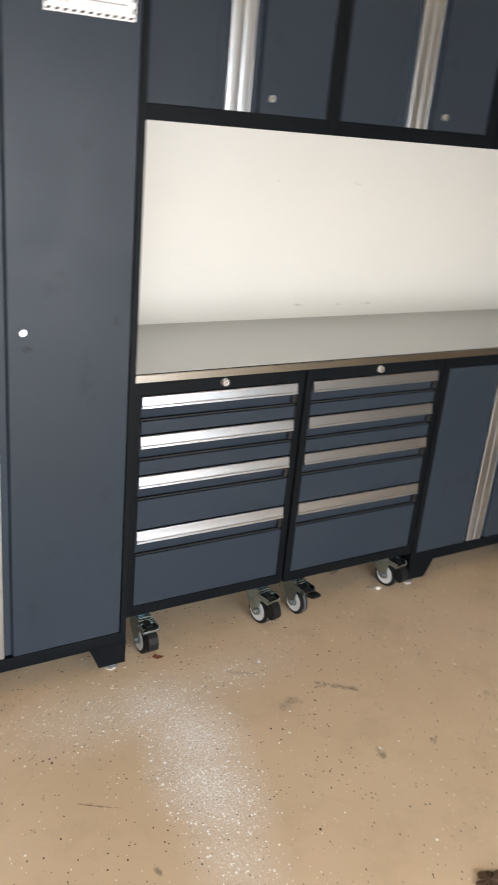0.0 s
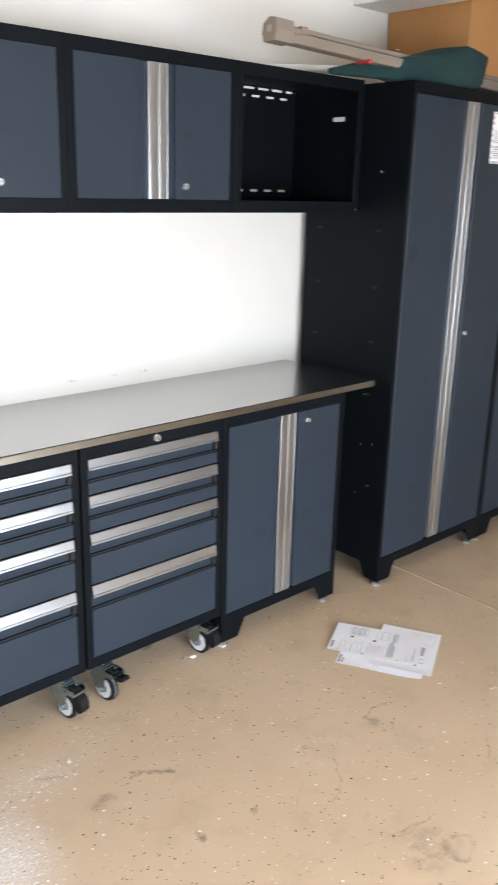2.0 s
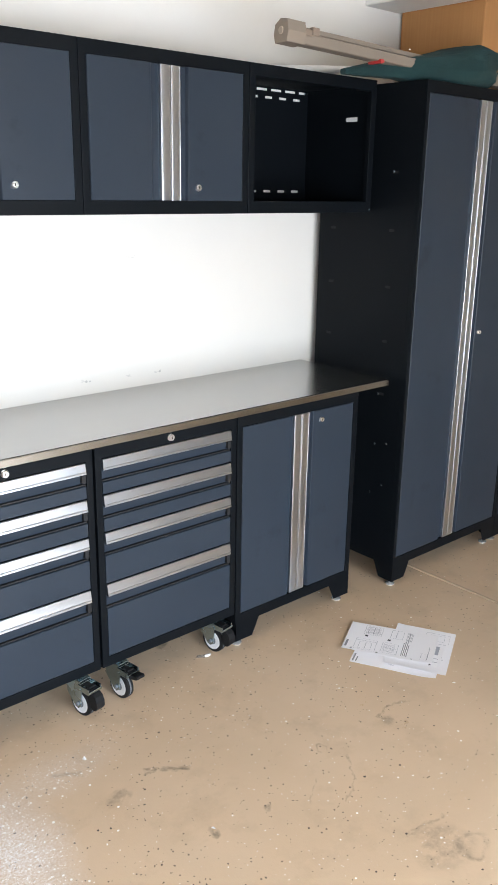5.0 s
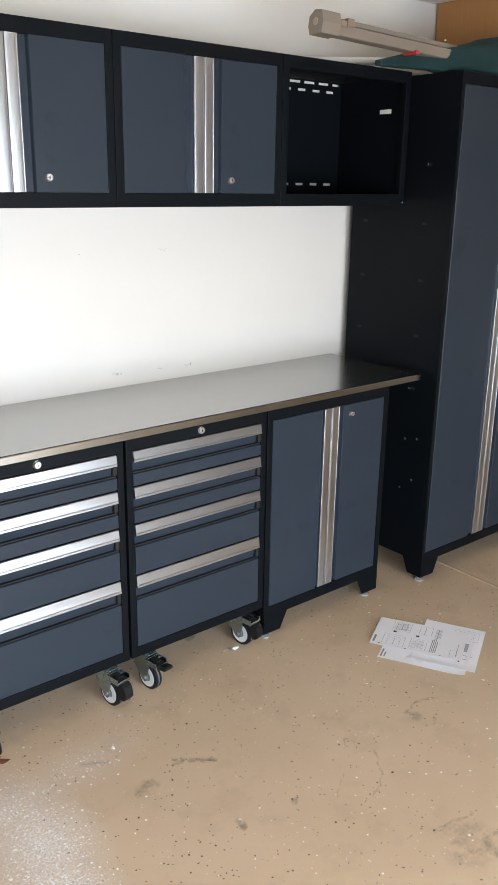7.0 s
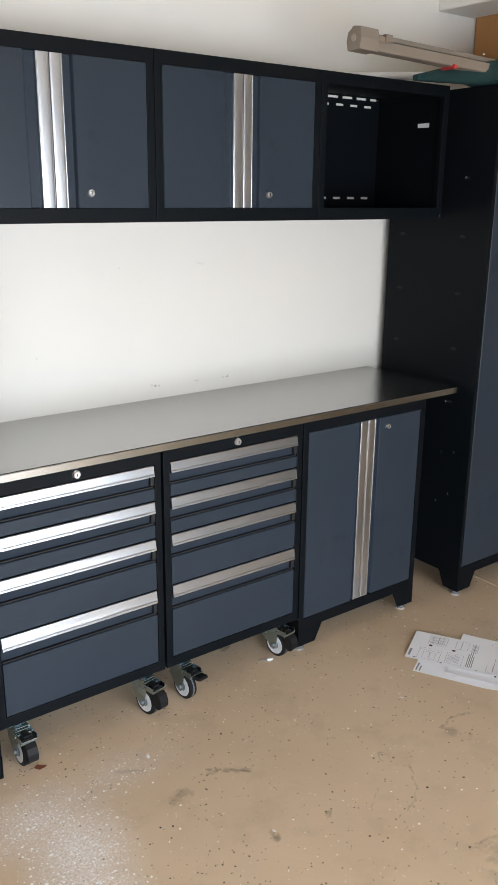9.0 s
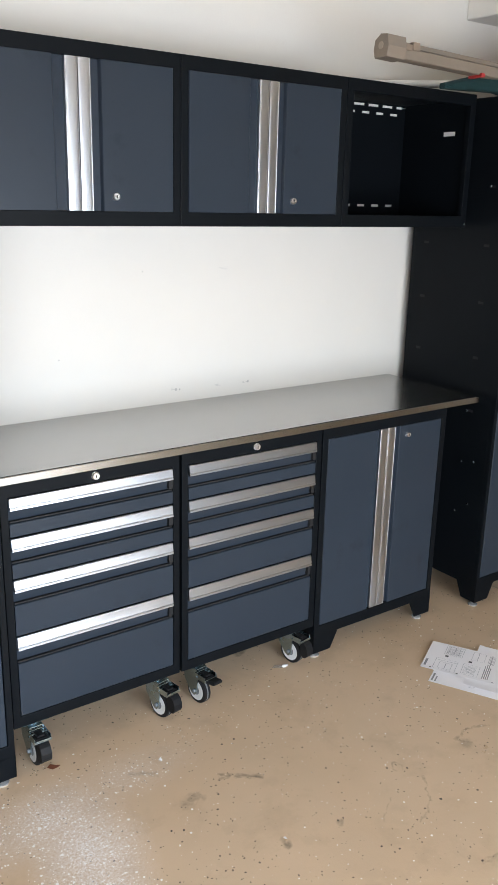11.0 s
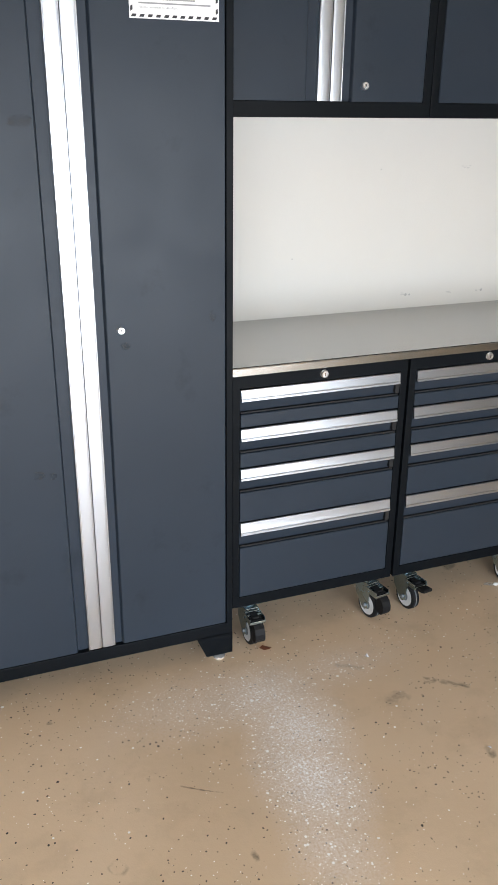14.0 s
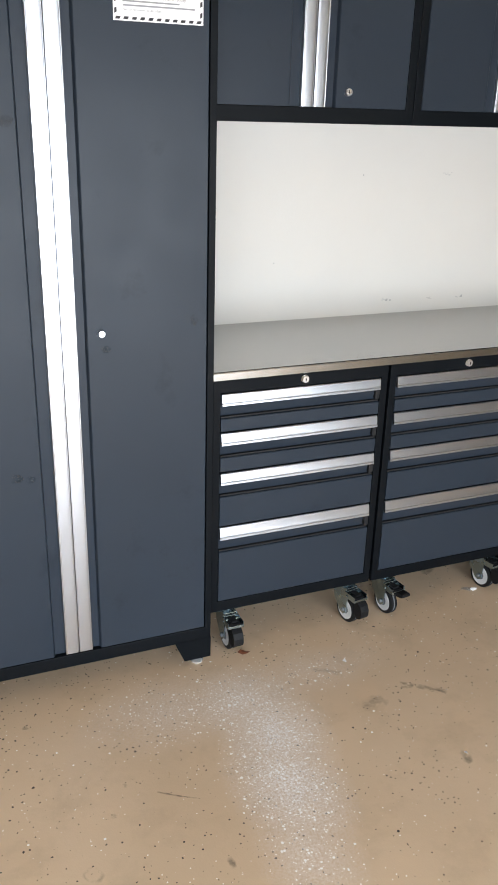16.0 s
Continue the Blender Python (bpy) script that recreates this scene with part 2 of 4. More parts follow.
def node_colour(nt, vec, scale, detail=2.0):
    n = node(nt, "ShaderNodeTexNoise", Scale=scale, Detail=detail)
    nt.links.new(vec, n.inputs["Vector"])
    return n.outputs["Color"]


STAINS = [(0.995, -1.105, 0.020, 0.005, 0.45, 1.0), (0.704, -1.157, 0.014, 0, 0.7, 1.0), (0.518, -1.147, 0.019, 0, 0.8, 1.0), (1.246, -1.757, 0.028, 0.010, 0.5, 1.0),
          (0.96, -1.58, 0.10, 0, 0.40, 1.3), (1.02, -1.63, 0.05, 0.012, 0.45, 1.6), (0.80, -1.72, 0.07, 0, 0.3, 2.0), (1.27, -1.115, 0.03, 0, 0.35, 1.0),
          (0.398, -0.871, 0.04, 0, 0.45, 1.5), (-0.441, -1.03, 0.013, 0, 0.9, 1.5), (-0.416, -0.93, 0.014, 0, 0.75, 1.0), (-0.598, -0.619, 0.012, 0, 0.7, 2.0),
          (-0.203, -1.253, 0.012, 0, 0.7, 1.0), (1.75, -0.98, 0.05, 0, 0.4, 3.0), (0.98, -0.26, 0.04, 0, 0.6, 2.5), (-0.52, -1.17, 0.020, 0.007, 0.5, 1.0)]
SMEARS = [(0.514, -0.826, 0.612, -0.888, 0.013, 0.75), (0.29, -0.667, 0.35, -0.71, 0.012, 0.45), (1.033, -1.165, 0.971, -1.259, 0.004, 0.4),
          (0.971, -1.259, 0.885, -1.302, 0.004, 0.45), (1.251, -1.095, 1.329, -1.086, 0.007, 0.5), (1.329, -1.086, 1.412, -1.108, 0.007, 0.45), (1.29, -1.142, 1.255, -1.10, 0.006, 0.45),
          (1.50, -1.42, 1.40, -1.50, 0.005, 0.4), (0.88, -1.18, 0.80, -1.24, 0.004, 0.3), (1.05, -1.52, 0.92, -1.50, 0.008, 0.4)]
SCRATCHES = [(-0.315, -0.979, -0.265, -1.012, 0.0034, 1.0), (-0.265, -1.012, -0.222, -1.036, 0.0022, 1.0)]
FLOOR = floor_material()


# ---- building helpers ----
def box(bm, x0, x1, y0, y1, z0, z1, bevel=0.0, segments=1):
    vs = [bm.verts.new((x, y, z)) for x in (x0, x1) for y in (y0, y1) for z in (z0, z1)]
    fs = [bm.faces.new([vs[i] for i in f]) for f in ((0, 1, 3, 2), (4, 6, 7, 5), (0, 4, 5, 1), (2, 3, 7, 6), (0, 2, 6, 4), (1, 5, 7, 3))]
    if bevel:
        es = list({e for f in fs for e in f.edges})
        bmesh.ops.bevel(bm, geom=es, offset=bevel, segments=segments, profile=0.5, affect="EDGES", clamp_overlap=True)
    return bm


def prism(bm, pts, axis, a, b):
    """A flat outline drawn out along an axis. x: points are (y, z); y: (x, z); z: (x, y)."""
    def place(p, k):
        return {"x": (k, p[0], p[1]), "y": (p[0], k, p[1]), "z": (p[0], p[1], k)}[axis]
    lo, hi = [bm.verts.new(place(p, a)) for p in pts], [bm.verts.new(place(p, b)) for p in pts]
    n = len(pts)
    bm.faces.new(lo), bm.faces.new(hi[::-1])
    for i in range(n):
        bm.faces.new((lo[i], hi[i], hi[(i + 1) % n], lo[(i + 1) % n]))
    bmesh.ops.recalc_face_normals(bm, faces=bm.faces)
    return bm


def turned(bm, profile, origin, axis, segments=24):
    """A lathe form: (distance along the axis, radius) pairs, round an axis through origin."""
    axis = Vector(axis).normalized()
    u = axis.orthogonal().normalized()
    w = axis.cross(u)
    rings = []
    for d, r in profile:
        rings.append([bm.verts.new(Vector(origin) + axis * d + (u * math.cos(k) + w * math.sin(k)) * max(r, 1e-5))
                      for k in (2 * math.pi * i / segments for i in range(segments))])
    for r0, r1 in zip(rings, rings[1:]):
        for i in range(segments):
            bm.faces.new((r0[i], r0[(i + 1) % segments], r1[(i + 1) % segments], r1[i]))
    bm.faces.new(rings[0][::-1]), bm.faces.new(rings[-1])
    bmesh.ops.recalc_face_normals(bm, faces=bm.faces)
    return bm


def tube(bm, path, radii, segments=10, squash=1.0):
    """A round rope or pipe through points, with a radius at each."""
    pts = [Vector(p) for p in path]
    rings = []
    for i, p in enumerate(pts):
        d = (pts[min(i + 1, len(pts) - 1)] - pts[max(i - 1, 0)]).normalized()
        u = d.cross(Vector((0, 0, 1)))
        u = u.normalized() if u.length > 1e-4 else Vector((1, 0, 0))
        w = u.cross(d)
        r = radii[i] if isinstance(radii, (list, tuple)) else radii
        rings.append([bm.verts.new(p + u * math.cos(k) * r + w * math.sin(k) * r * squash) for k in (2 * math.pi * j / segments for j in range(segments))])
    for r0, r1 in zip(rings, rings[1:]):
        for i in range(segments):
            bm.faces.new((r0[i], r0[(i + 1) % segments], r1[(i + 1) % segments], r1[i]))
    bm.faces.new(rings[0][::-1]), bm.faces.new(rings[-1])
    bmesh.ops.recalc_face_normals(bm, faces=bm.faces)
    return bm


def placed(m):
    """A pose of the plan in metres."""
    return Matrix.Translation(m.translation * (UNIT - 1)) @ m


def mesh_of(name, bm, mat, smooth=False):
    me = bpy.data.meshes.new(name)
    bm.transform(Matrix.Scale(UNIT, 4))
    bm.to_mesh(me)
    bm.free()
    me.materials.append(mat)
    if smooth:
        me.polygons.foreach_set("use_smooth", [True] * len(me.polygons))
        me.set_sharp_from_angle(angle=radians(38))
    return me


def part(name, bm, mat, parent, label="", smooth=False):
    ob = new(name, mesh_of(name, bm, mat, smooth))
    ob.parent = parent
    return tagged(ob, label)


def single(name, bm, mat, label, category, m=None, smooth=False, group="", kind=""):
    ob = new(name, mesh_of(name, bm, mat, smooth))
    if m is not None:
        ob.matrix_world = placed(m)
    return tagged(ob, label, category, group, kind)


def thing(name, m, label, category, group=""):
    ob = new(name)
    ob.empty_display_size = 0.1
    ob.matrix_world = placed(m)
    return tagged(ob, label, category, group)


def B():
    return bmesh.new()


# ---- the room ----
WALL_Y, ROOM_X0, ROOM_X1, CEIL_Z = 0.045, -4.6, 4.7, 2.78
JOINT_X = 2.277
bm = B()
box(bm, ROOM_X0, JOINT_X - 0.008, FRONT_Y, WALL_Y, -0.15, 0.0, 0.003)
box(bm, JOINT_X + 0.008, ROOM_X1, FRONT_Y, WALL_Y, -0.15, 0.0, 0.003)
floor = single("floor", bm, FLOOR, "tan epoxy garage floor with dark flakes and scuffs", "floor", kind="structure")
bm = B()
box(bm, JOINT_X - 0.0075, JOINT_X + 0.0075, FRONT_Y, WALL_Y, -0.1, 0.0035, 0.0025)
part("joint_filler", bm, coated("joint_filler", (0.50, 0.38, 0.26), 0.55), floor, "pale tan filler strip")

bm = B()
box(bm, ROOM_X0 - 0.15, ROOM_X1 + 0.15, WALL_Y, WALL_Y + 0.15, -0.1, CEIL_Z)
single("wall_back", bm, WALL, "white painted drywall with small screw marks", "wall", kind="structure")
bm = B()
box(bm, ROOM_X0 - 0.15, ROOM_X0, FRONT_Y - 0.2, WALL_Y - 0.001, -0.1, CEIL_Z)
single("wall_left", bm, CREAM, "cream painted garage side wall", "wall", kind="structure")
bm = B()
box(bm, ROOM_X1, ROOM_X1 + 0.15, FRONT_Y - 0.2, WALL_Y - 0.001, -0.1, CEIL_Z)
single("wall_right", bm, CREAM, "cream painted garage side wall", "wall", kind="structure")
bm = B()
box(bm, ROOM_X0, DOOR_X0, FRONT_Y - 0.2, FRONT_Y, -0.1, CEIL_Z)
box(bm, DOOR_X1, ROOM_X1, FRONT_Y - 0.2, FRONT_Y, -0.1, CEIL_Z)
box(bm, DOOR_X0, DOOR_X1, FRONT_Y - 0.2, FRONT_Y, DOOR_Z, CEIL_Z)
single("wall_front", bm, CREAM, "cream front wall with a wide open doorway", "wall", kind="structure")
bm = B()
box(bm, ROOM_X0 - 0.15, ROOM_X1 + 0.15, FRONT_Y - 0.2, WALL_Y + 0.15, CEIL_Z, CEIL_Z + 0.15)
single("ceiling", bm, CEILING, "cream garage ceiling", "ceiling", kind="structure")
bm = B()
box(bm, 2.294, 2.522, FRONT_Y + 0.002, WALL_Y - 0.001, 2.44, CEIL_Z - 0.001, 0.004)
single("beam", bm, WALL, "white boxed-in ceiling beam meeting the wall", "beam", kind="structure")
m, nt, bs = material("driveway_concrete")
nt.links.new(ramp(nt, noise_tex(nt, coords(nt), 0.8, 8, 0.65), [(0.3, (0.40, 0.38, 0.35)), (0.7, (0.52, 0.50, 0.46))]), bs.inputs["Base Color"])
bs.inputs["Roughness"].default_value = 0.9
bm = B()
box(bm, -900, 900, -1800, FRONT_Y - 0.201, -0.25, -0.02)
single("ground", bm, m, "pale concrete driveway outside", "ground", kind="structure")


# ---- cabinets: shared pieces ----
def pull_profile(width, depth):
    """Half of an aluminium door pull in plan: a raised outer lip and a flat face that ends at the groove between the leaves."""
    w, d = width, depth
    face = [(0.0042 + (w - 0.0070) * k / 6, -d + 0.0008 - 0.0004 * math.sin(math.pi * k / 6)) for k in range(7)]
    return [(0, 0), (0, -d + 0.0008), (0.0005, -d + 0.0002), (0.0014, -d), (0.0028, -d + 0.0001), (0.0034, -d + 0.0005), (0.0037, -d + 0.0010), *face,
            (w - 0.0024, -d + 0.0010), (w - 0.0020, -d + 0.0006), (w - 0.0008, -d + 0.0006), (w - 0.0003, -d + 0.0011), (w, 0)]


def lock(parent, x, y, z, r=0.0095):
    """A round chrome cam lock facing the front."""
    bm = B()
    turned(bm, [(0, r * 1.15), (0.0025, r * 1.15), (0.0045, r), (0.009, r * 0.98), (0.0105, r * 0.85), (0.0105, r * 0.66), (0.0095, r * 0.60), (0.0095, r * 0.08)], (x, y, z), (0, -1, 0), 22)
    ob = part("lock", bm, CHROME, parent, "round chrome cam lock", True)
    bm = B()
    box(bm, x - 0.0011, x + 0.0011, y - 0.0105, y - 0.0094, z - r * 0.42, z + r * 0.42)
    part("keyway", bm, DARK, ob)
    return ob


def door_leaf(parent, x0, x1, z0, z1, y, edge, strip, grip, depth=0.018):
    """A steel door: flat panel, then a stepped-back strip beside the pull. edge is +1 if the pull stands at its right."""
    if edge > 0:
        a, b, c = x1 - grip - strip, x1 - grip, x1
        plan = [(x0, y + depth), (x0, y + 0.002), (x0 + 0.002, y), (a - 0.002, y), (a, y + 0.002), (a + 0.004, y + 0.0125), (c - 0.001, y + 0.0125), (c - 0.001, y + depth)]
    else:
        a, b, c = x0 + grip + strip, x0 + grip, x0
        plan = [(c + 0.001, y + depth), (c + 0.001, y + 0.0125), (a - 0.004, y + 0.0125), (a, y + 0.002), (a + 0.002, y), (x1 - 0.002, y), (x1, y + 0.002), (x1, y + depth)]
    bm = B()
    prism(bm, plan, "z", z0, z1)
    leaf = part("door", bm, SLATE, parent, "slate grey steel door")
    bm = B()
    prof = pull_profile(grip, 0.013)
    if edge > 0:
        prism(bm, [(b + px, y + 0.0125 + py) for px, py in prof], "z", z0 + 0.0005, z1 - 0.0005)
    else:
        prism(bm, [(b - px, y + 0.0125 + py) for px, py in prof], "z", z0 + 0.0005, z1 - 0.0005)
    part("handle", bm, ALU_V, leaf, "brushed aluminium full-height pull", True)
    return leaf


def ring_frame(bm, outer, inner, y0, y1, ease):
    """A welded rectangular frame in one piece: outer and inner are (x0, x1, z0, z1); its front edges are eased."""
    def loop(r, grow, y):
        x0, x1, z0, z1 = r
        return [bm.verts.new((x, y, z)) for x, z in ((x0 - grow, z0 - grow), (x1 + grow, z0 - grow), (x1 + grow, z1 + grow), (x0 - grow, z1 + grow))]
    loops = [loop(outer, 0, y1), loop(outer, 0, y0 + ease), loop(outer, -ease * 0.3, y0 + ease * 0.3), loop(outer, -ease, y0),
             loop(inner, ease, y0), loop(inner, ease * 0.3, y0 + ease * 0.3), loop(inner, 0, y0 + ease), loop(inner, 0, y1)]
    for a, b in zip(loops, loops[1:] + loops[:1]):
        for i in range(4):
            bm.faces.new((a[i], a[(i + 1) % 4], b[(i + 1) % 4], b[i]))
    bmesh.ops.recalc_face_normals(bm, faces=bm.faces)
    return bm


def carcass(parent, w, d, z0, z1, stile, top, bottom, skin=0.018, open_back=False):
    """Steel box with a front face frame; the front is y = 0 and the box goes back to y = d."""
    for x0, x1 in ((0, skin), (w - skin, w)):
        bm = B()
        box(bm, x0, x1, 0.0215, d, z0, z1)
        part("side_panel", bm, BLACK, parent)
    bm = B()
    box(bm, skin, w - skin, 0.022, d, z1 - skin, z1, 0.001)
    part("top_panel", bm, BLACK, parent)
    bm = B()
    box(bm, skin, w - skin, 0.022, d, z0, z0 + skin, 0.001)
    part("bottom_panel", bm, BLACK, parent)
    if not open_back:
        bm = B()
        box(bm, skin, w - skin, d - 0.006, d, z0 + skin, z1 - skin)
        part("back_panel", bm, BLACK, parent)
    bm = B()
    ring_frame(bm, (0.0004, w - 0.0004, z0, z1), (stile, w - stile, z0 + bottom, z1 - top), 0.0, 0.0215, 0.0016)
    part("face_frame", bm, BLACK, parent)


def corner_foot(parent, x, out, y, back, z1, wide, slope):
    """A tapered folded steel foot at a corner, with its levelling pad. out: -1 at a left corner, +1 at a right one."""
    s = -out
    bm = B()
    prism(bm, [(x, 0.03), (x + s * wide, 0.03), (x + s * (wide + slope), z1), (x, z1)], "y", y + (0.0 if not back else -0.003), y + 0.003 * (1 if not back else 0))
    prism(bm, [(y, 0.03), (y + (1 - 2 * back) * wide * 0.9, 0.03), (y + (1 - 2 * back) * (wide * 0.9 + slope), z1), (y, z1)], "x", x, x + s * 0.003)
    foot = part("foot", bm, BLACK, parent)
    bm = B()
    cx, cy = x + s * wide * 0.40, y + (1 - 2 * back) * 0.034
    turned(bm, [(0, 0.020), (0.005, 0.021), (0.008, 0.016), (0.010, 0.006), (0.05, 0.006)], (cx, cy, 0), (0, 0, 1), 20)
    part("levelling_pad", bm, PAD, foot, "zinc-plated levelling pad", True)


# ---- tall lockers ----
L_W, L_D, L_Y, L_TOP = 0.794, 0.526, -0.526, 2.085


def locker(m, label, width=L_W, mid=L_W / 2, key=0.091):
    """A two-door locker; mid is where its doors meet, key how far right of that its lock sits."""
    t = thing("locker", m, label, "locker", "tall garage lockers")
    z0, z1 = 0.100, L_TOP
    carcass(t, width, L_D, z0, z1, 0.019, 0.043, 0.042)
    for x, out in ((0, -1), (width, 1)):
        for y, back in ((0.0, 0), (L_D, 1)):
            corner_foot(t, x, out, y, back, z0 + 0.004, 0.085, 0.032)
    door_leaf(t, 0.0215, mid - 0.0007, 0.145, 2.040, 0.001, 1, 0.034, 0.038)
    right = door_leaf(t, mid + 0.0007, width - 0.0215, 0.145, 2.040, 0.001, -1, 0.026, 0.038)
    lock(right, mid + key, 0.001, 1.096)
    return t


LABEL = "tall slate steel locker, black frame, aluminium pulls,"
locker_left = locker(pose(-0.848, L_Y, 0), LABEL + " by the drawers", 0.836, 0.429, 0.101)
locker_a = locker(pose(2.026, L_Y, 0), LABEL + " by the worktop")
locker_b = copy_thing(locker_a, placed(pose(2.822, L_Y, 0)))
tagged(locker_b, LABEL + " near red wood")

# greasy marks on the doors of the locker beside the drawers
SMUDGE, nt, bs = material("greasy_mark")
bs.inputs["Base Color"].default_value, bs.inputs["Roughness"].default_value = (0.010, 0.012, 0.016, 1), 0.5
nt.links.new(ramp(nt, noise_tex(nt, coords(nt), 45, 4, 0.6), [(0.38, 0.0), (0.62, 0.55)]), bs.inputs["Alpha"])
leaves = [o for o in locker_left.children if o.name.startswith("door")]
rnd = random.Random(21)
for x, z, rx, rz in ((-0.523, 1.595, 0.030, 0.016), (-0.554, 0.723, 0.018, 0.014), (-0.520, 0.716, 0.014, 0.010), (-0.070, 1.116, 0.010, 0.017), (-0.307, 1.052, 0.014, 0.011)):
    bm = B()
    prism(bm, [(x + 0.848 + rx * math.cos(a) * rnd.uniform(0.7, 1.1), z + rz * math.sin(a) * rnd.uniform(0.7, 1.1)) for a in (2 * math.pi * k / 16 for k in range(16))], "y", 0.0006, 0.0016)
    part("smudge", bm, SMUDGE, leaves[0] if x < -0.42 else leaves[1], "dark greasy mark")

# shelf slots and screws in the locker's side that faces the worktop
bm = B()
box(bm, -0.0012, 0.002, -0.013, 0.013, -0.005, 0.005)
slot_mesh = mesh_of("slot", bm, DARK)
bm = B()
turned(bm, [(0, 0.0045), (0.0012, 0.0045), (0.0025, 0.003)], (0, 0, 0), (-1, 0, 0), 12)
screw_mesh = mesh_of("screw", bm, ZINC)
side_a = [o for o in locker_a.children if o.name.startswith("side_panel")][0]
for y, z, me in [(-0.40, z, slot_mesh) for z in (1.758, 1.535, 1.311, 1.087, 0.863)] + [(-0.082, z, slot_mesh) for z in (1.758, 1.534, 1.308, 1.083)] + \
        [(-0.382, 0.638, screw_mesh), (-0.446, 0.651, screw_mesh), (-0.371, 0.413, screw_mesh), (-0.433, 0.461, screw_mesh), (-0.383, 0.861, screw_mesh),
         (-0.393, 1.760, screw_mesh)]:
    ob = new(me.name, me)
    ob.parent = side_a
    ob.location = Vector((-0.0005, y - L_Y, z)) * UNIT

# ---- rolling drawer cabinets ----
T_W, T_D, T_Y = 0.573, 0.455, -0.471


def caster(parent, x, y, brake, lift=0.0, turn=0.0):
    """A swivel caster: plate, fork, wheel with rubber tyre, and a foot brake where it has one. Local front is -y."""
    rot = Matrix.Translation((x, y, 0)) @ pose(0, 0, 0, 0, 0, turn)
    r, top = 0.050, 0.150
    bm = B()
    box(bm, -0.040, 0.040, -0.010, 0.078, top - 0.005, top, 0.001)
    turned(bm, [(0, 0.030), (0.008, 0.030), (0.012, 0.026)], (0, 0.034, top - 0.005), (0, 0, -1), 20)
    for s in (-1, 1):
        prism(bm, [(-0.014, top - 0.014), (0.062, top - 0.014), (0.052, r + 0.03), (0.014, r - 0.014), (0.0, r - 0.018), (-0.013, r - 0.006), (-0.018, r + 0.045)], "x", s * 0.021 - 0.0015, s * 0.021 + 0.0015)
    box(bm, -0.0225, 0.0225, -0.014, 0.062, top - 0.019, top - 0.0135, 0.0015)
    bm.transform(rot)
    fork = part("caster", bm, ZINC, parent, "zinc-plated swivel caster")
    bm = B()
    turned(bm, [(-0.0145, 0.030), (-0.0145, r - 0.006), (-0.011, r - 0.001), (-0.004, r), (-0.002, r - 0.003), (0.002, r - 0.003), (0.004, r), (0.011, r - 0.001), (0.0145, r - 0.006), (0.0145, 0.030)], (0, 0, r), (1, 0, 0), 36)
    bm.transform(rot)
    part("tyre", bm, RUBBER, fork, "black rubber tyre", True)
    bm = B()
    for s in (-1, 1):
        turned(bm, [(0, 0.0374), (s * 0.0149, 0.0374), (s * 0.0152, 0.0368), (s * 0.0149, 0.0360)], (0, 0, r), (1, 0, 0), 36)
    bm.transform(rot)
    part("rim", bm, RIM, fork, "pale plastic rim", True)
    bm = B()
    turned(bm, [(-0.0024, r - 0.004), (-0.0024, r - 0.0012), (0.0024, r - 0.0012), (0.0024, r - 0.004)], (0, 0, r), (1, 0, 0), 36)
    bm.transform(rot)
    part("tread_stripe", bm, GREY_PLASTIC, fork, "grey stripe round the tread", True)
    bm = B()
    for s in (-1, 1):
        turned(bm, [(0, 0.0359), (s * 0.0146, 0.0359), (s * 0.0149, 0.018), (s * 0.0185, 0.012), (s * 0.0185, 0.004)], (0, 0, r), (1, 0, 0), 30)
        turned(bm, [(s * 0.0215, 0.007), (s * 0.0275, 0.007), (s * 0.029, 0.004)], (0, 0, r), (1, 0, 0), 8)
    bm.transform(rot)
    part("hub", bm, GREY_PLASTIC, fork, "grey plastic hub with axle bolt", True)
    if brake:
        bm = B()
        for sx in (-1, 1):
            box(bm, sx * 0.0255 - 0.0013, sx * 0.0255 + 0.0013, -0.062, -0.008, top - 0.044, top - 0.022, 0.0008)
        box(bm, -0.0268, 0.0268, -0.066, -0.0605, top - 0.040, top - 0.031, 0.0012)
        box(bm, -0.0242, 0.0242, -0.016, -0.008, top - 0.030, top - 0.022, 0.001)
        turned(bm, [(-0.0295, 0.002), (-0.0285, 0.0036), (0.0285, 0.0036), (0.0295, 0.002)], (0, -0.020, top - 0.036), (1, 0, 0), 10)
        bm.transform(rot)
        part("brake_frame", bm, ZINC, fork)
        bm = B()
        if lift > 0.01:
            prism(bm, [(-0.064, top - 0.046), (-0.066, top - 0.031), (-0.096, top - 0.026), (-0.101, top - 0.029), (-0.101, top - 0.036), (-0.090, top - 0.041)], "x", -0.0165, 0.0165)
        else:
            prism(bm, [(-0.050, top - 0.042), (-0.068, top - 0.041), (-0.080, top - 0.050), (-0.088, top - 0.068), (-0.088, top - 0.086), (-0.080, top - 0.098), (-0.068, top - 0.101), (-0.056, top - 0.094),
                       (-0.051, top - 0.076)], "x", -0.0165, 0.0165)
        box(bm, -0.0205, 0.0205, -0.0595, -0.030, top - 0.044, top - 0.030, 0.003)
        box(bm, -0.011, 0.011, -0.050, -0.018, top - 0.031, top - 0.024, 0.002)
        bm.transform(rot)
        part("brake_pedal", bm, RUBBER, fork, "black brake pedal")
    return fork


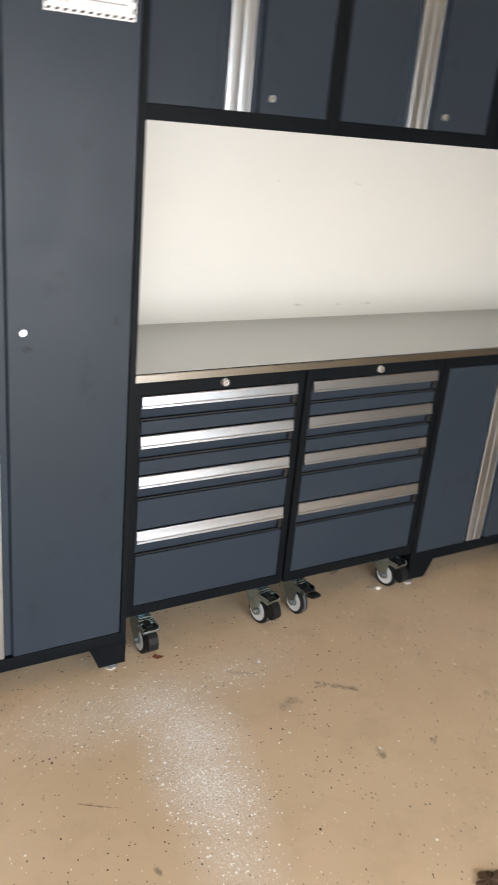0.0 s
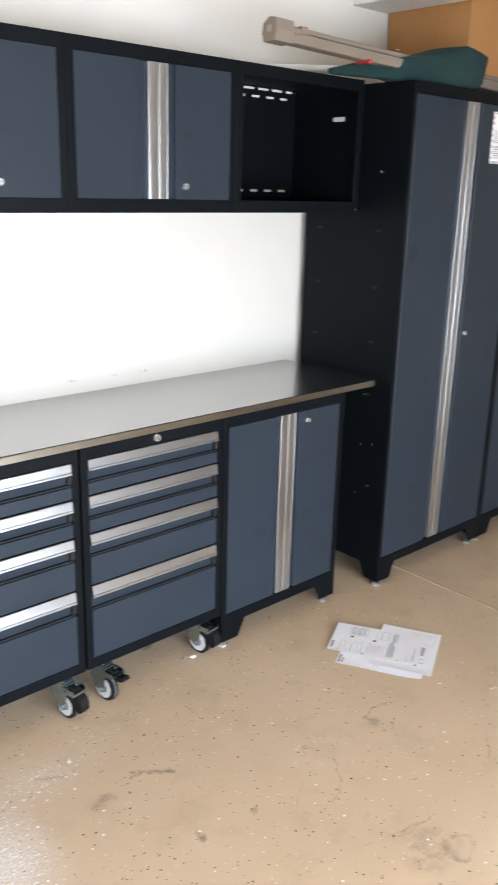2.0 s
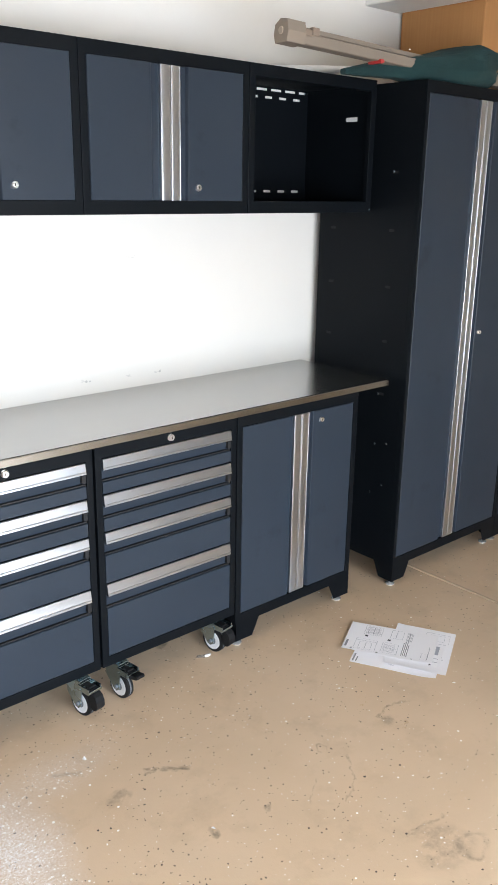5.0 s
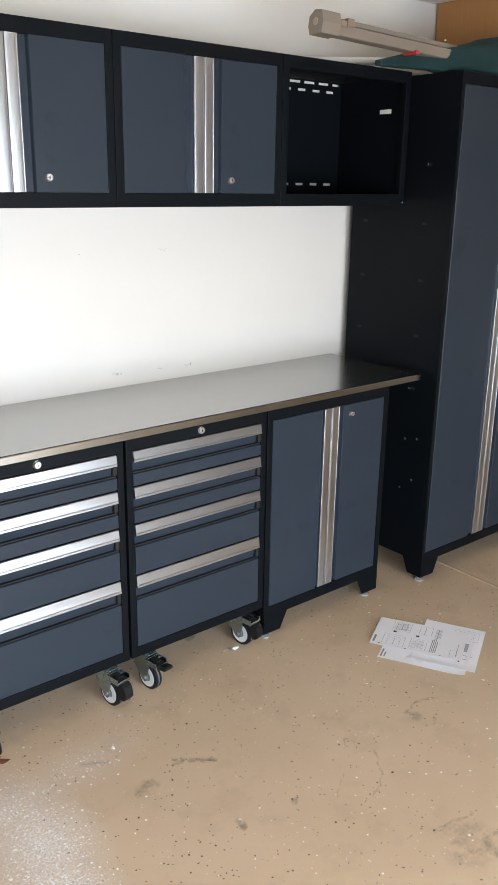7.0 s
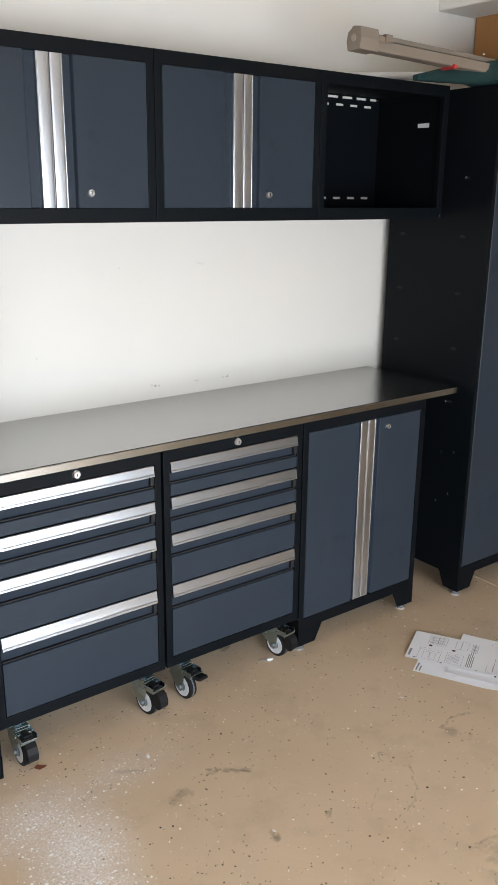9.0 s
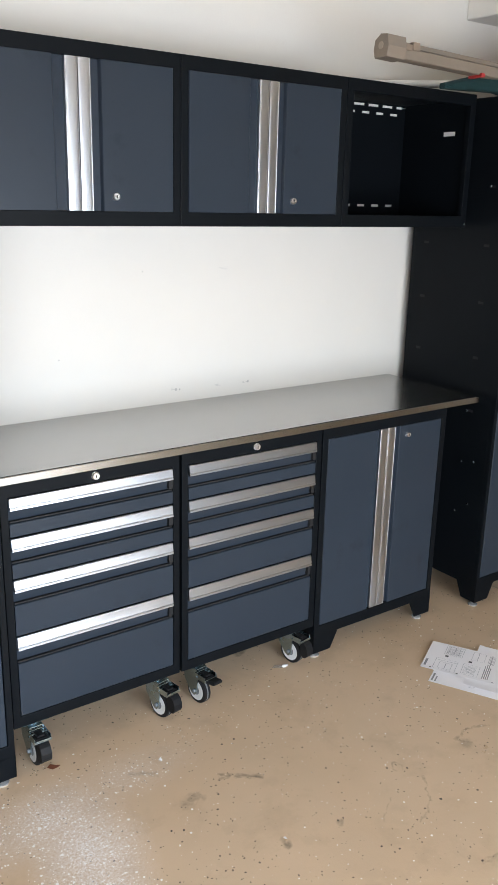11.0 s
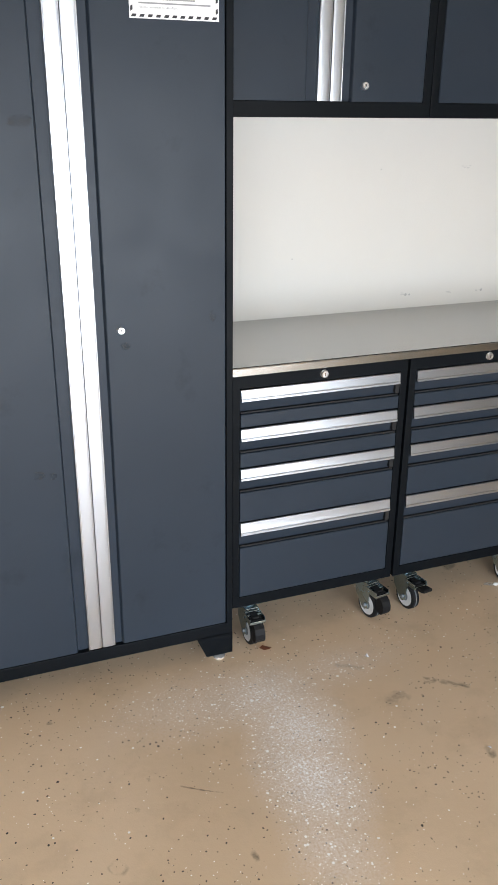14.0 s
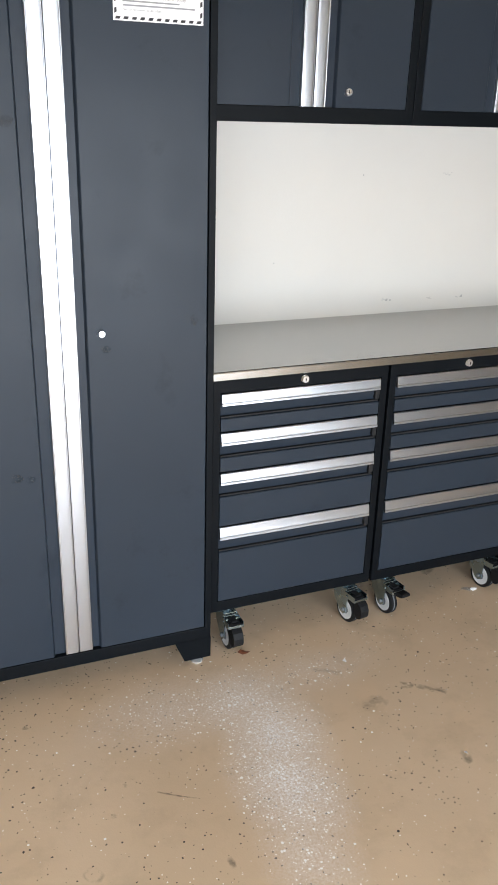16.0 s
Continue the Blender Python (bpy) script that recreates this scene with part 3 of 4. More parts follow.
def drawer(parent, z_pull0, z_pull1, z_step, z_panel0, x0, x1):
    """One drawer front: aluminium pull over a sloped finger recess, then the flat panel."""
    bm = B()
    y = 0.0005
    prism(bm, [(y + 0.020, z_panel0), (y + 0.002, z_panel0), (y, z_panel0 + 0.002), (y, z_step - 0.0025), (y + 0.002, z_step - 0.0005), (y + 0.0135, z_step + 0.0005), (y + 0.0145, z_step + 0.004),
               (y + 0.0065, z_pull0 + 0.002), (y + 0.0055, z_pull1 - 0.001), (y + 0.020, z_pull1 - 0.001)], "x", x0, x1)
    d = part("drawer", bm, SLATE, parent, "slate grey steel drawer front")
    bm = B()
    h = z_pull1 - z_pull0
    f = y - 0.0075
    prism(bm, [(y + 0.0045, z_pull1), (f + 0.0085, z_pull1), (f + 0.0066, z_pull1 - 0.0010), (f + 0.0056, z_pull1 - 0.003), (f + 0.0036, z_pull1 - h * 0.48), (f + 0.0020, z_pull0 + h * 0.30),
               (f + 0.0034, z_pull0 + h * 0.27), (f + 0.0034, z_pull0 + h * 0.22), (f + 0.0008, z_pull0 + h * 0.19), (f + 0.0002, z_pull0 + 0.001), (f + 0.0030, z_pull0), (y + 0.0045, z_pull0 + 0.003)], "x", x0 + 0.001, x1 - 0.001)
    part("handle", bm, ALU_H, d, "brushed aluminium drawer pull")
    bm = B()
    box(bm, x1 - 0.014, x1 + 0.0005, y - 0.001, y + 0.014, z_step + 0.010, z_pull0 - 0.003, 0.001)
    part("end_clip", bm, DARK, d, "black plastic end clip")
    # black strip that stands in for the shadow along the recess's lower edge
    bm = B()
    box(bm, x0 + 0.001, x1 + 0.0002, y + 0.0045, y + 0.015, z_step + 0.0008, z_step + 0.0062, 0.0008)
    part("shadow_line", bm, DARK, d, "black strip in place of the recess's shadow line")
    return d


DRAWERS = [(0.843, 0.879, 0.803, 0.7625), (0.720, 0.758, 0.680, 0.6345), (0.593, 0.630, 0.552, 0.4535), (0.408, 0.449, 0.363, 0.187)]


def tool_cabinet(m, label, wheels):
    t = thing("drawer_cabinet", m, label, "tool cabinet", "rolling drawer cabinets")
    carcass(t, T_W, T_D, 0.150, 0.9185, 0.023, 0.037, 0.036)
    for a, b, c, d in DRAWERS:
        drawer(t, a, b, c, d, 0.0255, T_W - 0.0255)
    lock(t, T_W / 2, 0.0, 0.902, 0.011)
    bm = B()
    box(bm, 0.023, T_W - 0.023, 0.0202, 0.030, 0.186, 0.8815)
    part("drawer_bay", bm, DARK, t)
    for x, y, lift, turn in wheels:
        caster(t, x, y, True, lift, turn)
    for x in (0.075, T_W - 0.075):
        caster(t, x, T_D - 0.07, False, 0, 180)
    return t


tool_cabinet(pose(0.0065, T_Y, 0), "rolling slate and black steel four-drawer cabinet beside a locker", [(0.068, 0.014, 0.0, 1), (0.510, 0.016, 0.0, 10)])
tool_cabinet(pose(0.5875, T_Y, 0), "rolling slate and black steel four-drawer cabinet between two cabinets", [(0.080, 0.018, 0.02, 8), (0.514, 0.046, 0.0, 10)])

# ---- two-door base cabinet ----
BX0, BX1 = 1.1655, 1.800
base = thing("base_cabinet", pose(BX0, T_Y, 0), "slate grey two-door steel base cabinet with black frame under the worktop", "cabinet")
BW = BX1 - BX0
carcass(base, BW, T_D, 0.100, 0.9185, 0.0245, 0.038, 0.043)
for x, out in ((0, -1), (BW, 1)):
    for y, back in ((0.0, 0), (T_D, 1)):
        corner_foot(base, x, out, y, back, 0.104, 0.086, 0.036)
mid = 1.4865 - BX0
door_leaf(base, 0.0275, mid - 0.0007, 0.145, 0.879, 0.001, 1, 0.011, 0.038)
leaf = door_leaf(base, mid + 0.0007, BW - 0.0265, 0.145, 0.879, 0.001, -1, 0.022, 0.038)
lock(leaf, 1.588 - BX0, 0.001, 0.842)

# ---- stainless worktop ----
bm = B()
WT0, WT1, WTY, WTZ = 0.001, 1.978, -0.476, 0.946
prism(bm, [(WALL_Y - 0.0015, WTZ), (WALL_Y - 0.0015, WTZ - 0.024), (-0.02, WTZ - 0.0265), (WTY + 0.012, WTZ - 0.0265), (WTY + 0.002, WTZ - 0.0265), (WTY, WTZ - 0.0245), (WTY, WTZ - 0.004), (WTY + 0.0012, WTZ - 0.0012), (WTY + 0.004, WTZ)], "x", WT0, WT1)
worktop = single("worktop", bm, STEEL, "brushed stainless steel worktop across the base cabinets", "worktop")
bm = B()
box(bm, WT1 - 0.001, WT1 + 0.003, WTY + 0.001, WTY + 0.016, WTZ - 0.025, WTZ - 0.001, 0.001)
part("end_cap", bm, CHROME, worktop, "bright folded corner")

# ---- wall cabinets ----
U_W, U_D, U_Y, U_Z0, U_Z1, U_X = 0.653, 0.362, -0.320, 1.603, 2.092, 0.0205


def wall_cabinet(m, label):
    t = thing("wall_cabinet", m, label, "wall cabinet", "wall cabinets above the worktop")
    carcass(t, U_W, U_D, U_Z0, U_Z1, 0.0255, 0.041, 0.042)
    mid = 0.3265
    door_leaf(t, 0.0285, mid - 0.0007, 1.6455, 2.0505, 0.001, 1, 0.035, 0.0375)
    right = door_leaf(t, mid + 0.0007, U_W - 0.0255, 1.6455, 2.0505, 0.001, -1, 0.031, 0.0375)
    lock(right, 0.4335, 0.001, 1.687, 0.0105)
    return t


upper_a = wall_cabinet(pose(U_X, U_Y, 0), "slate grey two-door steel wall cabinet beside the tall locker")
upper_b = copy_thing(upper_a, placed(pose(U_X + 0.654, U_Y, 0)))
tagged(upper_b, "slate grey two-door steel wall cabinet next to the open one")

# the open one: a back with punched slots that let the wall show
opened = thing("wall_cabinet", pose(U_X + 1.308, U_Y, 0), "black steel wall cabinet, open, empty, doors not yet fitted", "wall cabinet", "wall cabinets above the worktop")
carcass(opened, U_W, U_D, U_Z0, U_Z1, 0.0285, 0.041, 0.042, open_back=True)
bm = B()
y0, y1 = U_D - 0.004, U_D
rows = [(2.064, 0.0047, 0.058, 0.0777, 1.9695), (2.0355, 0.0047, 0.042, 0.0777, 1.921), (1.6775, 0.0047, 0.042, 0.0788, 1.925)]
xa, xb = 0.018, U_W - 0.018
zs = sorted([U_Z0 + 0.018, U_Z1 - 0.018] + [z + s * h for z, h, *_ in rows for s in (-1, 1)])
for i in range(len(zs) - 1):
    lo, hi = zs[i], zs[i + 1]
    row = [r for r in rows if abs((lo + hi) / 2 - r[0]) < r[1]]
    if not row:
        box(bm, xa, xb, y0, y1, lo, hi)
        continue
    _, _, length, pitch, last = row[0]
    start = last - (U_X + 1.308)
    cuts = sorted((start - k * pitch - length, start - k * pitch) for k in range(8) if start - k * pitch - length > xa + 0.01)
    x = xa
    for c0, c1 in cuts:
        box(bm, x, c0, y0, y1, lo, hi)
        x = c1
    box(bm, x, xb, y0, y1, lo, hi)
part("back_panel", bm, BLACK, opened, "black back panel with punched slots")
bm = B()
turned(bm, [(0, 0.006), (0.004, 0.0075), (0.012, 0.0065), (0.016, 0.003)], (1.949 - U_X - 1.308, U_D - 0.004, 2.064), (0, -1, 0), 14)
part("wall_bolt", bm, ZINC, opened, "zinc bolt through the back panel", True)
bm = B()
turned(bm, [(0, 0.0045), (0.0015, 0.0045), (0.003, 0.003)], (U_W - 0.008, -0.0005, U_Z0 + 0.012), (0, -1, 0), 12)
part("screw", bm, ZINC, opened)
bm = B()
box(bm, U_W - 0.0192, U_W - 0.018, 0.078, 0.136, 1.9465, 1.9625)
part("sticker", bm, coated("sticker_paper", (0.8, 0.8, 0.8), 0.5), opened, "small white printed sticker")


# ---- marks on the wall over the worktop ----
back_wall = bpy.data.objects["wall_back"]
SCUFF = coated("grey_scuff", (0.63, 0.615, 0.585), 0.7)
MARK = coated("screw_mark", (0.50, 0.49, 0.47), 0.7)
for x, z, r in ((0.868, 0.995, 0.0045), (1.199, 0.992, 0.004), (1.063, 0.990, 0.0015), (0.884, 0.994, 0.003), (0.732, 1.435, 0.002), (0.408, 1.147, 0.002)):
    bm = B()
    turned(bm, [(0, r * 1.2), (0.0003, r), (0.0004, r * 0.5)], (x, WALL_Y, z), (0, -1, 0), 10)
    part("screw_mark", bm, MARK, back_wall)
rnd = random.Random(5)
for x, z, w in ((0.845, 0.998, 0.030), (1.185, 0.992, 0.028), (1.075, 1.438, 0.060), (1.05, 0.991, 0.02)):
    for k in range(5):
        a, b = x + rnd.uniform(-w, w) * 0.5, z + rnd.uniform(-0.004, 0.004)
        bm = B()
        prism(bm, [(a, b), (a + rnd.uniform(0.004, 0.012), b + rnd.uniform(-0.002, 0.002)), (a + rnd.uniform(0.003, 0.012), b + 0.003), (a - 0.002, b + 0.0035)], "y", WALL_Y - 0.0003, WALL_Y + 0.001)
        part("scuff", bm, SCUFF, back_wall)


# ---- warning sheets taped to the right-hand doors ----
PAPER = coated("white_paper", (0.92, 0.91, 0.925), 0.7, var=0.02, gstr=0.05)
INK = coated("black_ink", (0.03, 0.03, 0.035), 0.6)
GREY_INK = coated("grey_ink", (0.30, 0.30, 0.32), 0.6)
PALE_INK = coated("pale_ink", (0.40, 0.41, 0.44), 0.6)
RED_INK = coated("red_ink", (0.62, 0.03, 0.05), 0.5)


def lettering(name, words, size, mat, parent, x, y, z, align="LEFT"):
    """Flat lettering standing on a front face, from the built-in font."""
    cu = bpy.data.curves.new(name, "FONT")
    cu.body, cu.size, cu.extrude, cu.align_x, cu.align_y = words, size, 0.0003, align, "CENTER"
    tmp = bpy.data.objects.new(name, cu)
    me = bpy.data.meshes.new_from_object(tmp)
    bpy.data.objects.remove(tmp)
    me.materials.append(mat)
    me.transform(Matrix.Scale(UNIT, 4) @ pose(x, y, z, 90, 0, 0))
    ob = new(name, me)
    ob.parent = parent
    return ob


def warning_sheet(m):
    w, h = 0.213, 0.203
    t = thing("warning_sheet", m, "white printed warning sheet with red stop sign, stuck on door", "sign", "warning sheets on the lockers")
    bm = B()
    box(bm, 0, w, -0.0009, 0, 0, h)
    part("paper", bm, PAPER, t)
    bm = B()
    for i in range(11):
        x = 0.0035 + i * 0.0192
        for z in (0.0030, h - 0.0090):
            prism(bm, [(x, z), (x + 0.0105, z), (x + 0.0135, z + 0.006), (x + 0.003, z + 0.006)], "y", -0.0014, -0.0005)
    for i in range(8):
        z = 0.014 + i * 0.0228
        for x in (0.0025, w - 0.0080):
            prism(bm, [(x, z), (x + 0.0055, z + 0.003), (x + 0.0055, z + 0.0135), (x, z + 0.0105)], "y", -0.0014, -0.0005)
    part("dashed_border", bm, INK, t, "black dashed border")
    bm = B()
    cx, cz, r = w * 0.52, 0.163, 0.0305
    prism(bm, [(cx + r * math.cos(math.pi / 8 + k * math.pi / 4), cz + r * math.sin(math.pi / 8 + k * math.pi / 4)) for k in range(8)], "y", -0.0014, -0.0005)
    part("stop_sign", bm, RED_INK, t, "red octagon")
    lettering("stop_word", "STOP", 0.0235, PAPER, t, cx, -0.0016, cz, "CENTER")
    for z, n, seed in ((0.1265, 5, 1), (0.066, 5, 2)):
        lettering("heading", "ATTENTION:", 0.0088, INK, t, 0.022, -0.0012, z)
        bm = B()
        box(bm, 0.076, w - 0.030, -0.0013, -0.0005, z - 0.0014, z + 0.0014)
        part("text_line", bm, GREY_INK, t)
        rr = random.Random(seed)
        for k in range(n):
            zz = z - 0.0088 - k * 0.0085
            if seed == 2 and k in (1, 4):
                lettering("text_line", "Avez-vous besoin d'aide ou de pièces de rechange." if k == 1 else "Ne pas retourner au détaillant.", 0.0074, GREY_INK, t, 0.022, -0.0012, zz)
                continue
            bm = B()
            box(bm, 0.022, w - rr.uniform(0.018, 0.06), -0.0013, -0.0005, zz - 0.0017, zz + 0.0017)
            part("text_line", bm, GREY_INK, t)
    return t


sheet = warning_sheet(pose(-0.263, L_Y - 0.0001, 1.812))
copy_thing(sheet, placed(pose(2.571, L_Y - 0.0001, 1.812)))
copy_thing(sheet, placed(pose(3.367, L_Y - 0.0001, 1.812)))

# ---- on top of the cabinets ----
CANVAS, nt, bs = material("dark_green_canvas")
v = coords(nt)
nt.links.new(ramp(nt, noise_tex(nt, v, 5, 5), [(0.3, (0.005, 0.034, 0.036)), (0.7, (0.014, 0.060, 0.062))]), bs.inputs["Base Color"])
bs.inputs["Roughness"].default_value = 0.75
bump(nt, bs, calc(nt, "ADD", noise_tex(nt, coords(nt, (1, 3, 3)), 16, 5), noise_tex(nt, v, 500, 2)), 0.7, 0.016)
rnd = random.Random(11)
bag = thing("canopy_bag", pose(0, 0, 0), "dark green canvas bag lying across the cabinet tops", "bag")
bm = B()
stations = [(1.77, -0.333, 0.012), (1.88, -0.365, 0.028), (1.99, -0.392, 0.038), (2.06, -0.408, 0.050), (2.12, -0.420, 0.058), (2.19, -0.432, 0.069), (2.26, -0.442, 0.081), (2.32, -0.448, 0.090), (2.37, -0.453, 0.092), (2.41, -0.458, 0.086), (2.44, -0.461, 0.079), (2.456, -0.463, 0.068), (2.459, -0.464, 0.030)]
rings = []
for i, (x, y, r) in enumerate(stations):
    ring = []
    floor_z = L_TOP + 0.001 if x > 2.02 else U_Z1 + 0.001
    r *= 0.92
    cz = floor_z + r * 0.86
    for k in range(28):
        a = 2 * math.pi * k / 28
        ca, sa = math.cos(a), math.sin(a)
        square = (abs(ca) ** 5 + abs(sa) ** 5) ** -0.2
        wob = (0.35 + 0.65 * square) * (1 + 0.18 * noise.noise(Vector((x * 12, ca * 2.4, sa * 2.4))) + 0.10 * abs(noise.noise(Vector((x * 24, ca * 4, sa * 4 + 3)))) - 0.03)
        ring.append(bm.verts.new((x + 0.02 * sa * (x > 2.3), y + ca * r * 1.22 * wob, max(floor_z, cz + sa * r * wob))))
    rings.append(ring)
for r0, r1 in zip(rings, rings[1:]):
    for k in range(28):
        bm.faces.new((r0[k], r0[(k + 1) % 28], r1[(k + 1) % 28], r1[k]))
bm.faces.new(rings[0][::-1]), bm.faces.new(rings[-1])
bmesh.ops.recalc_face_normals(bm, faces=bm.faces)
part("sack", bm, CANVAS, bag, smooth=True)
bm = B()
loop = [(2.438 + 0.02 * math.sin(a), -0.461 + math.cos(a) * 0.088, max(L_TOP + 0.004, L_TOP + 0.060 + math.sin(a) * 0.072)) for a in (2 * math.pi * k / 30 for k in range(31))]
tube(bm, loop, 0.0022, 6)
part("seam", bm, CANVAS, bag, "piped end seam")

BEIGE = coated("beige_painted_metal", (0.215, 0.178, 0.142), 0.5, gstr=0.15)
post = thing("canopy_post", Matrix.Translation((1.380, -0.412, 2.182)) @ pose(0, 0, 0, 0, 1.9, -0.9), "beige folded canopy post resting on the green bag", "post")
LEN = 1.52
bm = B()
box(bm, 0.075, LEN, -0.026, 0.026, -0.031, 0.004, 0.004, 2)
part("square_tube", bm, BEIGE, post)
bm = B()
box(bm, 0.085, LEN - 0.03, 0.000, 0.030, 0.0105, 0.028, 0.004, 2)
for k in range(3):
    box(bm, 0.10 + k * 0.62, 0.13 + k * 0.62, 0.004, 0.024, 0.0035, 0.011, 0.001)
part("inner_rail", bm, BEIGE, post, "thinner rail folded along the tube")
bm = B()
prism(bm, [(-0.030, -0.034), (0.026, -0.036), (0.034, -0.010), (0.030, 0.020), (0.004, 0.038), (-0.028, 0.034), (-0.036, 0.0)], "x", 0.0, 0.082)
part("end_cap", bm, BEIGE, post, "faceted beige plastic end cap")
bm = B()
turned(bm, [(0, 0.012), (0.002, 0.011), (0.0025, 0.006)], (0, 0, 0.002), (-1, 0, 0), 14)
part("plug", bm, coated("tan_plug", (0.36, 0.30, 0.24), 0.6), post)
bm = B()
box(bm, 0.086, 0.115, -0.031, -0.020, -0.004, 0.016, 0.002)
box(bm, 0.118, 0.150, -0.030, -0.010, 0.000, 0.026, 0.002)
part("latch", bm, coated("brown_latch", (0.22, 0.17, 0.13), 0.5), post, "brown latch")
bm = B()
turned(bm, [(0, 0.004), (0.003, 0.004), (0.005, 0.002)], (0.64, -0.012, 0.0305), (0, 0, 1), 10)
part("rivet", bm, CHROME, post)

bm = B()
tube(bm, [(1.50, -0.085, U_Z1 + 0.016), (1.9, -0.095, U_Z1 + 0.050), (2.34, -0.105, U_Z1 + 0.086)], 0.0145, 14)
single("white_pipe", bm, coated("white_plastic", (0.80, 0.80, 0.78), 0.35), "white plastic pipe lying on the wall cabinet tops", "pipe", smooth=True)
bm = B()
box(bm, 1.62, 1.90, -0.20, -0.12, U_Z1, U_Z1 + 0.009, 0.001)
single("white_strip", bm, PAPER, "flat white strip on the wall cabinet top", "strip")
bm = B()
prism(bm, [(1.834, 2.128), (1.850, 2.127), (1.857, 2.133), (1.851, 2.140), (1.838, 2.141)], "y", -0.455, -0.395)
single("red_strap", bm, coated("red_webbing", (0.42, 0.03, 0.03), 0.7), "small red strap folded under the canopy post", "strap")

CARD, nt, bs = material("brown_cardboard")
v = coords(nt)
flutes = noise_tex(nt, coords(nt, (1, 1, 0.02)), 110, 2)
nt.links.new(mix(nt, 0.25, ramp(nt, noise_tex(nt, v, 3, 6, 0.6), [(0.3, (0.38, 0.180, 0.060)), (0.7, (0.46, 0.23, 0.082))]), ramp(nt, flutes, [(0.3, (0.36, 0.17, 0.056)), (0.7, (0.48, 0.245, 0.09))])), bs.inputs["Base Color"])
bs.inputs["Roughness"].default_value = 0.8
bump(nt, bs, calc(nt, "ADD", flutes, calc(nt, "MULTIPLY", noise_tex(nt, v, 20, 4), 1.5)), 0.25, 0.002)
carton = thing("cardboard_box", pose(0, 0, 0), "large brown cardboard box standing on the lockers", "box")
bm = B()
box(bm, 2.532, 3.24, -0.40, 0.035, L_TOP + 0.001, 2.70, 0.005, 2)
part("carton", bm, CARD, carton)
bm = B()
box(bm, 2.858, 2.868, -0.4018, -0.4005, L_TOP + 0.003, 2.695)
part("seam", bm, coated("clear_brown_tape", (0.40, 0.22, 0.10), 0.25), carton, "pale glued seam")

PLASTIC, nt, bs = material("black_bin_liner")
bs.inputs["Base Color"].default_value = (0.006, 0.006, 0.0065, 1)
bs.inputs["Roughness"].default_value = 0.42
v = coords(nt)
crease = calc(nt, "ABSOLUTE", calc(nt, "SUBTRACT", noise_tex(nt, coords(nt, (1.6, 1.6, 0.4)), 3.2, 2, 0.45), 0.5))
bump(nt, bs, crease, 0.45, 0.03)


def liner(cx, cy, z0, rx, ry, h, seed, label):
    """A slumped, tied plastic sack with pulled folds."""
    bm = B()
    n, rows = 84, 44
    rings = []
    for j in range(rows + 1):
        f = j / rows
        prof = (math.sin(math.pi * min(1, f * 0.86 + 0.10)) ** 0.45) if f < 0.86 else 0.42 * (1 - f) / 0.14 + 0.12
        ring = []
        for i in range(n):
            a = 2 * math.pi * i / n
            d = Vector((math.cos(a), math.sin(a), f * 2 + seed))
            bump_ = 1 + 0.22 * noise.noise(d * 1.7) + 0.22 * abs(noise.noise(d * 3.6)) + 0.06 * abs(noise.noise(d * 7.1)) + 0.04 * noise.noise(Vector((math.cos(a) * 9, math.sin(a) * 9, f * 3 + seed)))
            ring.append(bm.verts.new((cx + math.cos(a) * rx * prof * bump_, cy + math.sin(a) * ry * prof * bump_, z0 + h * f * (1 + 0.10 * noise.noise(d * 1.3) * f))))
        rings.append(ring)
    for r0, r1 in zip(rings, rings[1:]):
        for i in range(n):
            bm.faces.new((r0[i], r0[(i + 1) % n], r1[(i + 1) % n], r1[i]))
    bm.faces.new(rings[0][::-1]), bm.faces.new(rings[-1])
    bmesh.ops.recalc_face_normals(bm, faces=bm.faces)
    for vtx in bm.verts:
        f = (vtx.co.z - z0) / h
        vtx.co.x = cx + (vtx.co.x - cx) * (1 - 0.22 * f) + 0.03 * f
    single("bin_bag", bm, PLASTIC, label, "bag", smooth=True, group="bin bags on the lockers")


liner(3.43, -0.30, L_TOP + 0.001, 0.20, 0.19, 0.66, 1.3, "full black plastic bin bag leaning on the box")
liner(3.80, -0.27, L_TOP + 0.001, 0.24, 0.22, 0.52, 7.9, "slumped shiny black plastic bin bag on the lockers")

# ---- dark red cabinet beyond the lockers ----
RED_WOOD, nt, bs = material("dark_red_wood")
nt.links.new(ramp(nt, noise_tex(nt, coords(nt, (1, 1, 0.06)), 40, 6, 0.65), [(0.3, (0.040, 0.010, 0.009)), (0.7, (0.085, 0.020, 0.017))]), bs.inputs["Base Color"])
bs.inputs["Roughness"].default_value = 0.35
red = thing("wooden_cabinet", pose(3.700, -0.571, 0), "dark red stained wooden cabinet standing past the lockers", "cabinet")
bm = B()
box(bm, 0.0, 0.70, 0.02, 0.56, 0.0, 1.62, 0.003)
part("carcass", bm, RED_WOOD, red)
for x0, x1 in ((0.002, 0.349), (0.352, 0.698)):
    bm = B()
    box(bm, x0, x1, 0.0, 0.019, 0.06, 1.61, 0.004, 2)
    part("door", bm, RED_WOOD, red)
bm = B()
box(bm, 0.055, 0.062, -0.004, 0.001, 0.36, 0.66, 0.001)
part("groove_pull", bm, DARK, red, "dark slot pull")

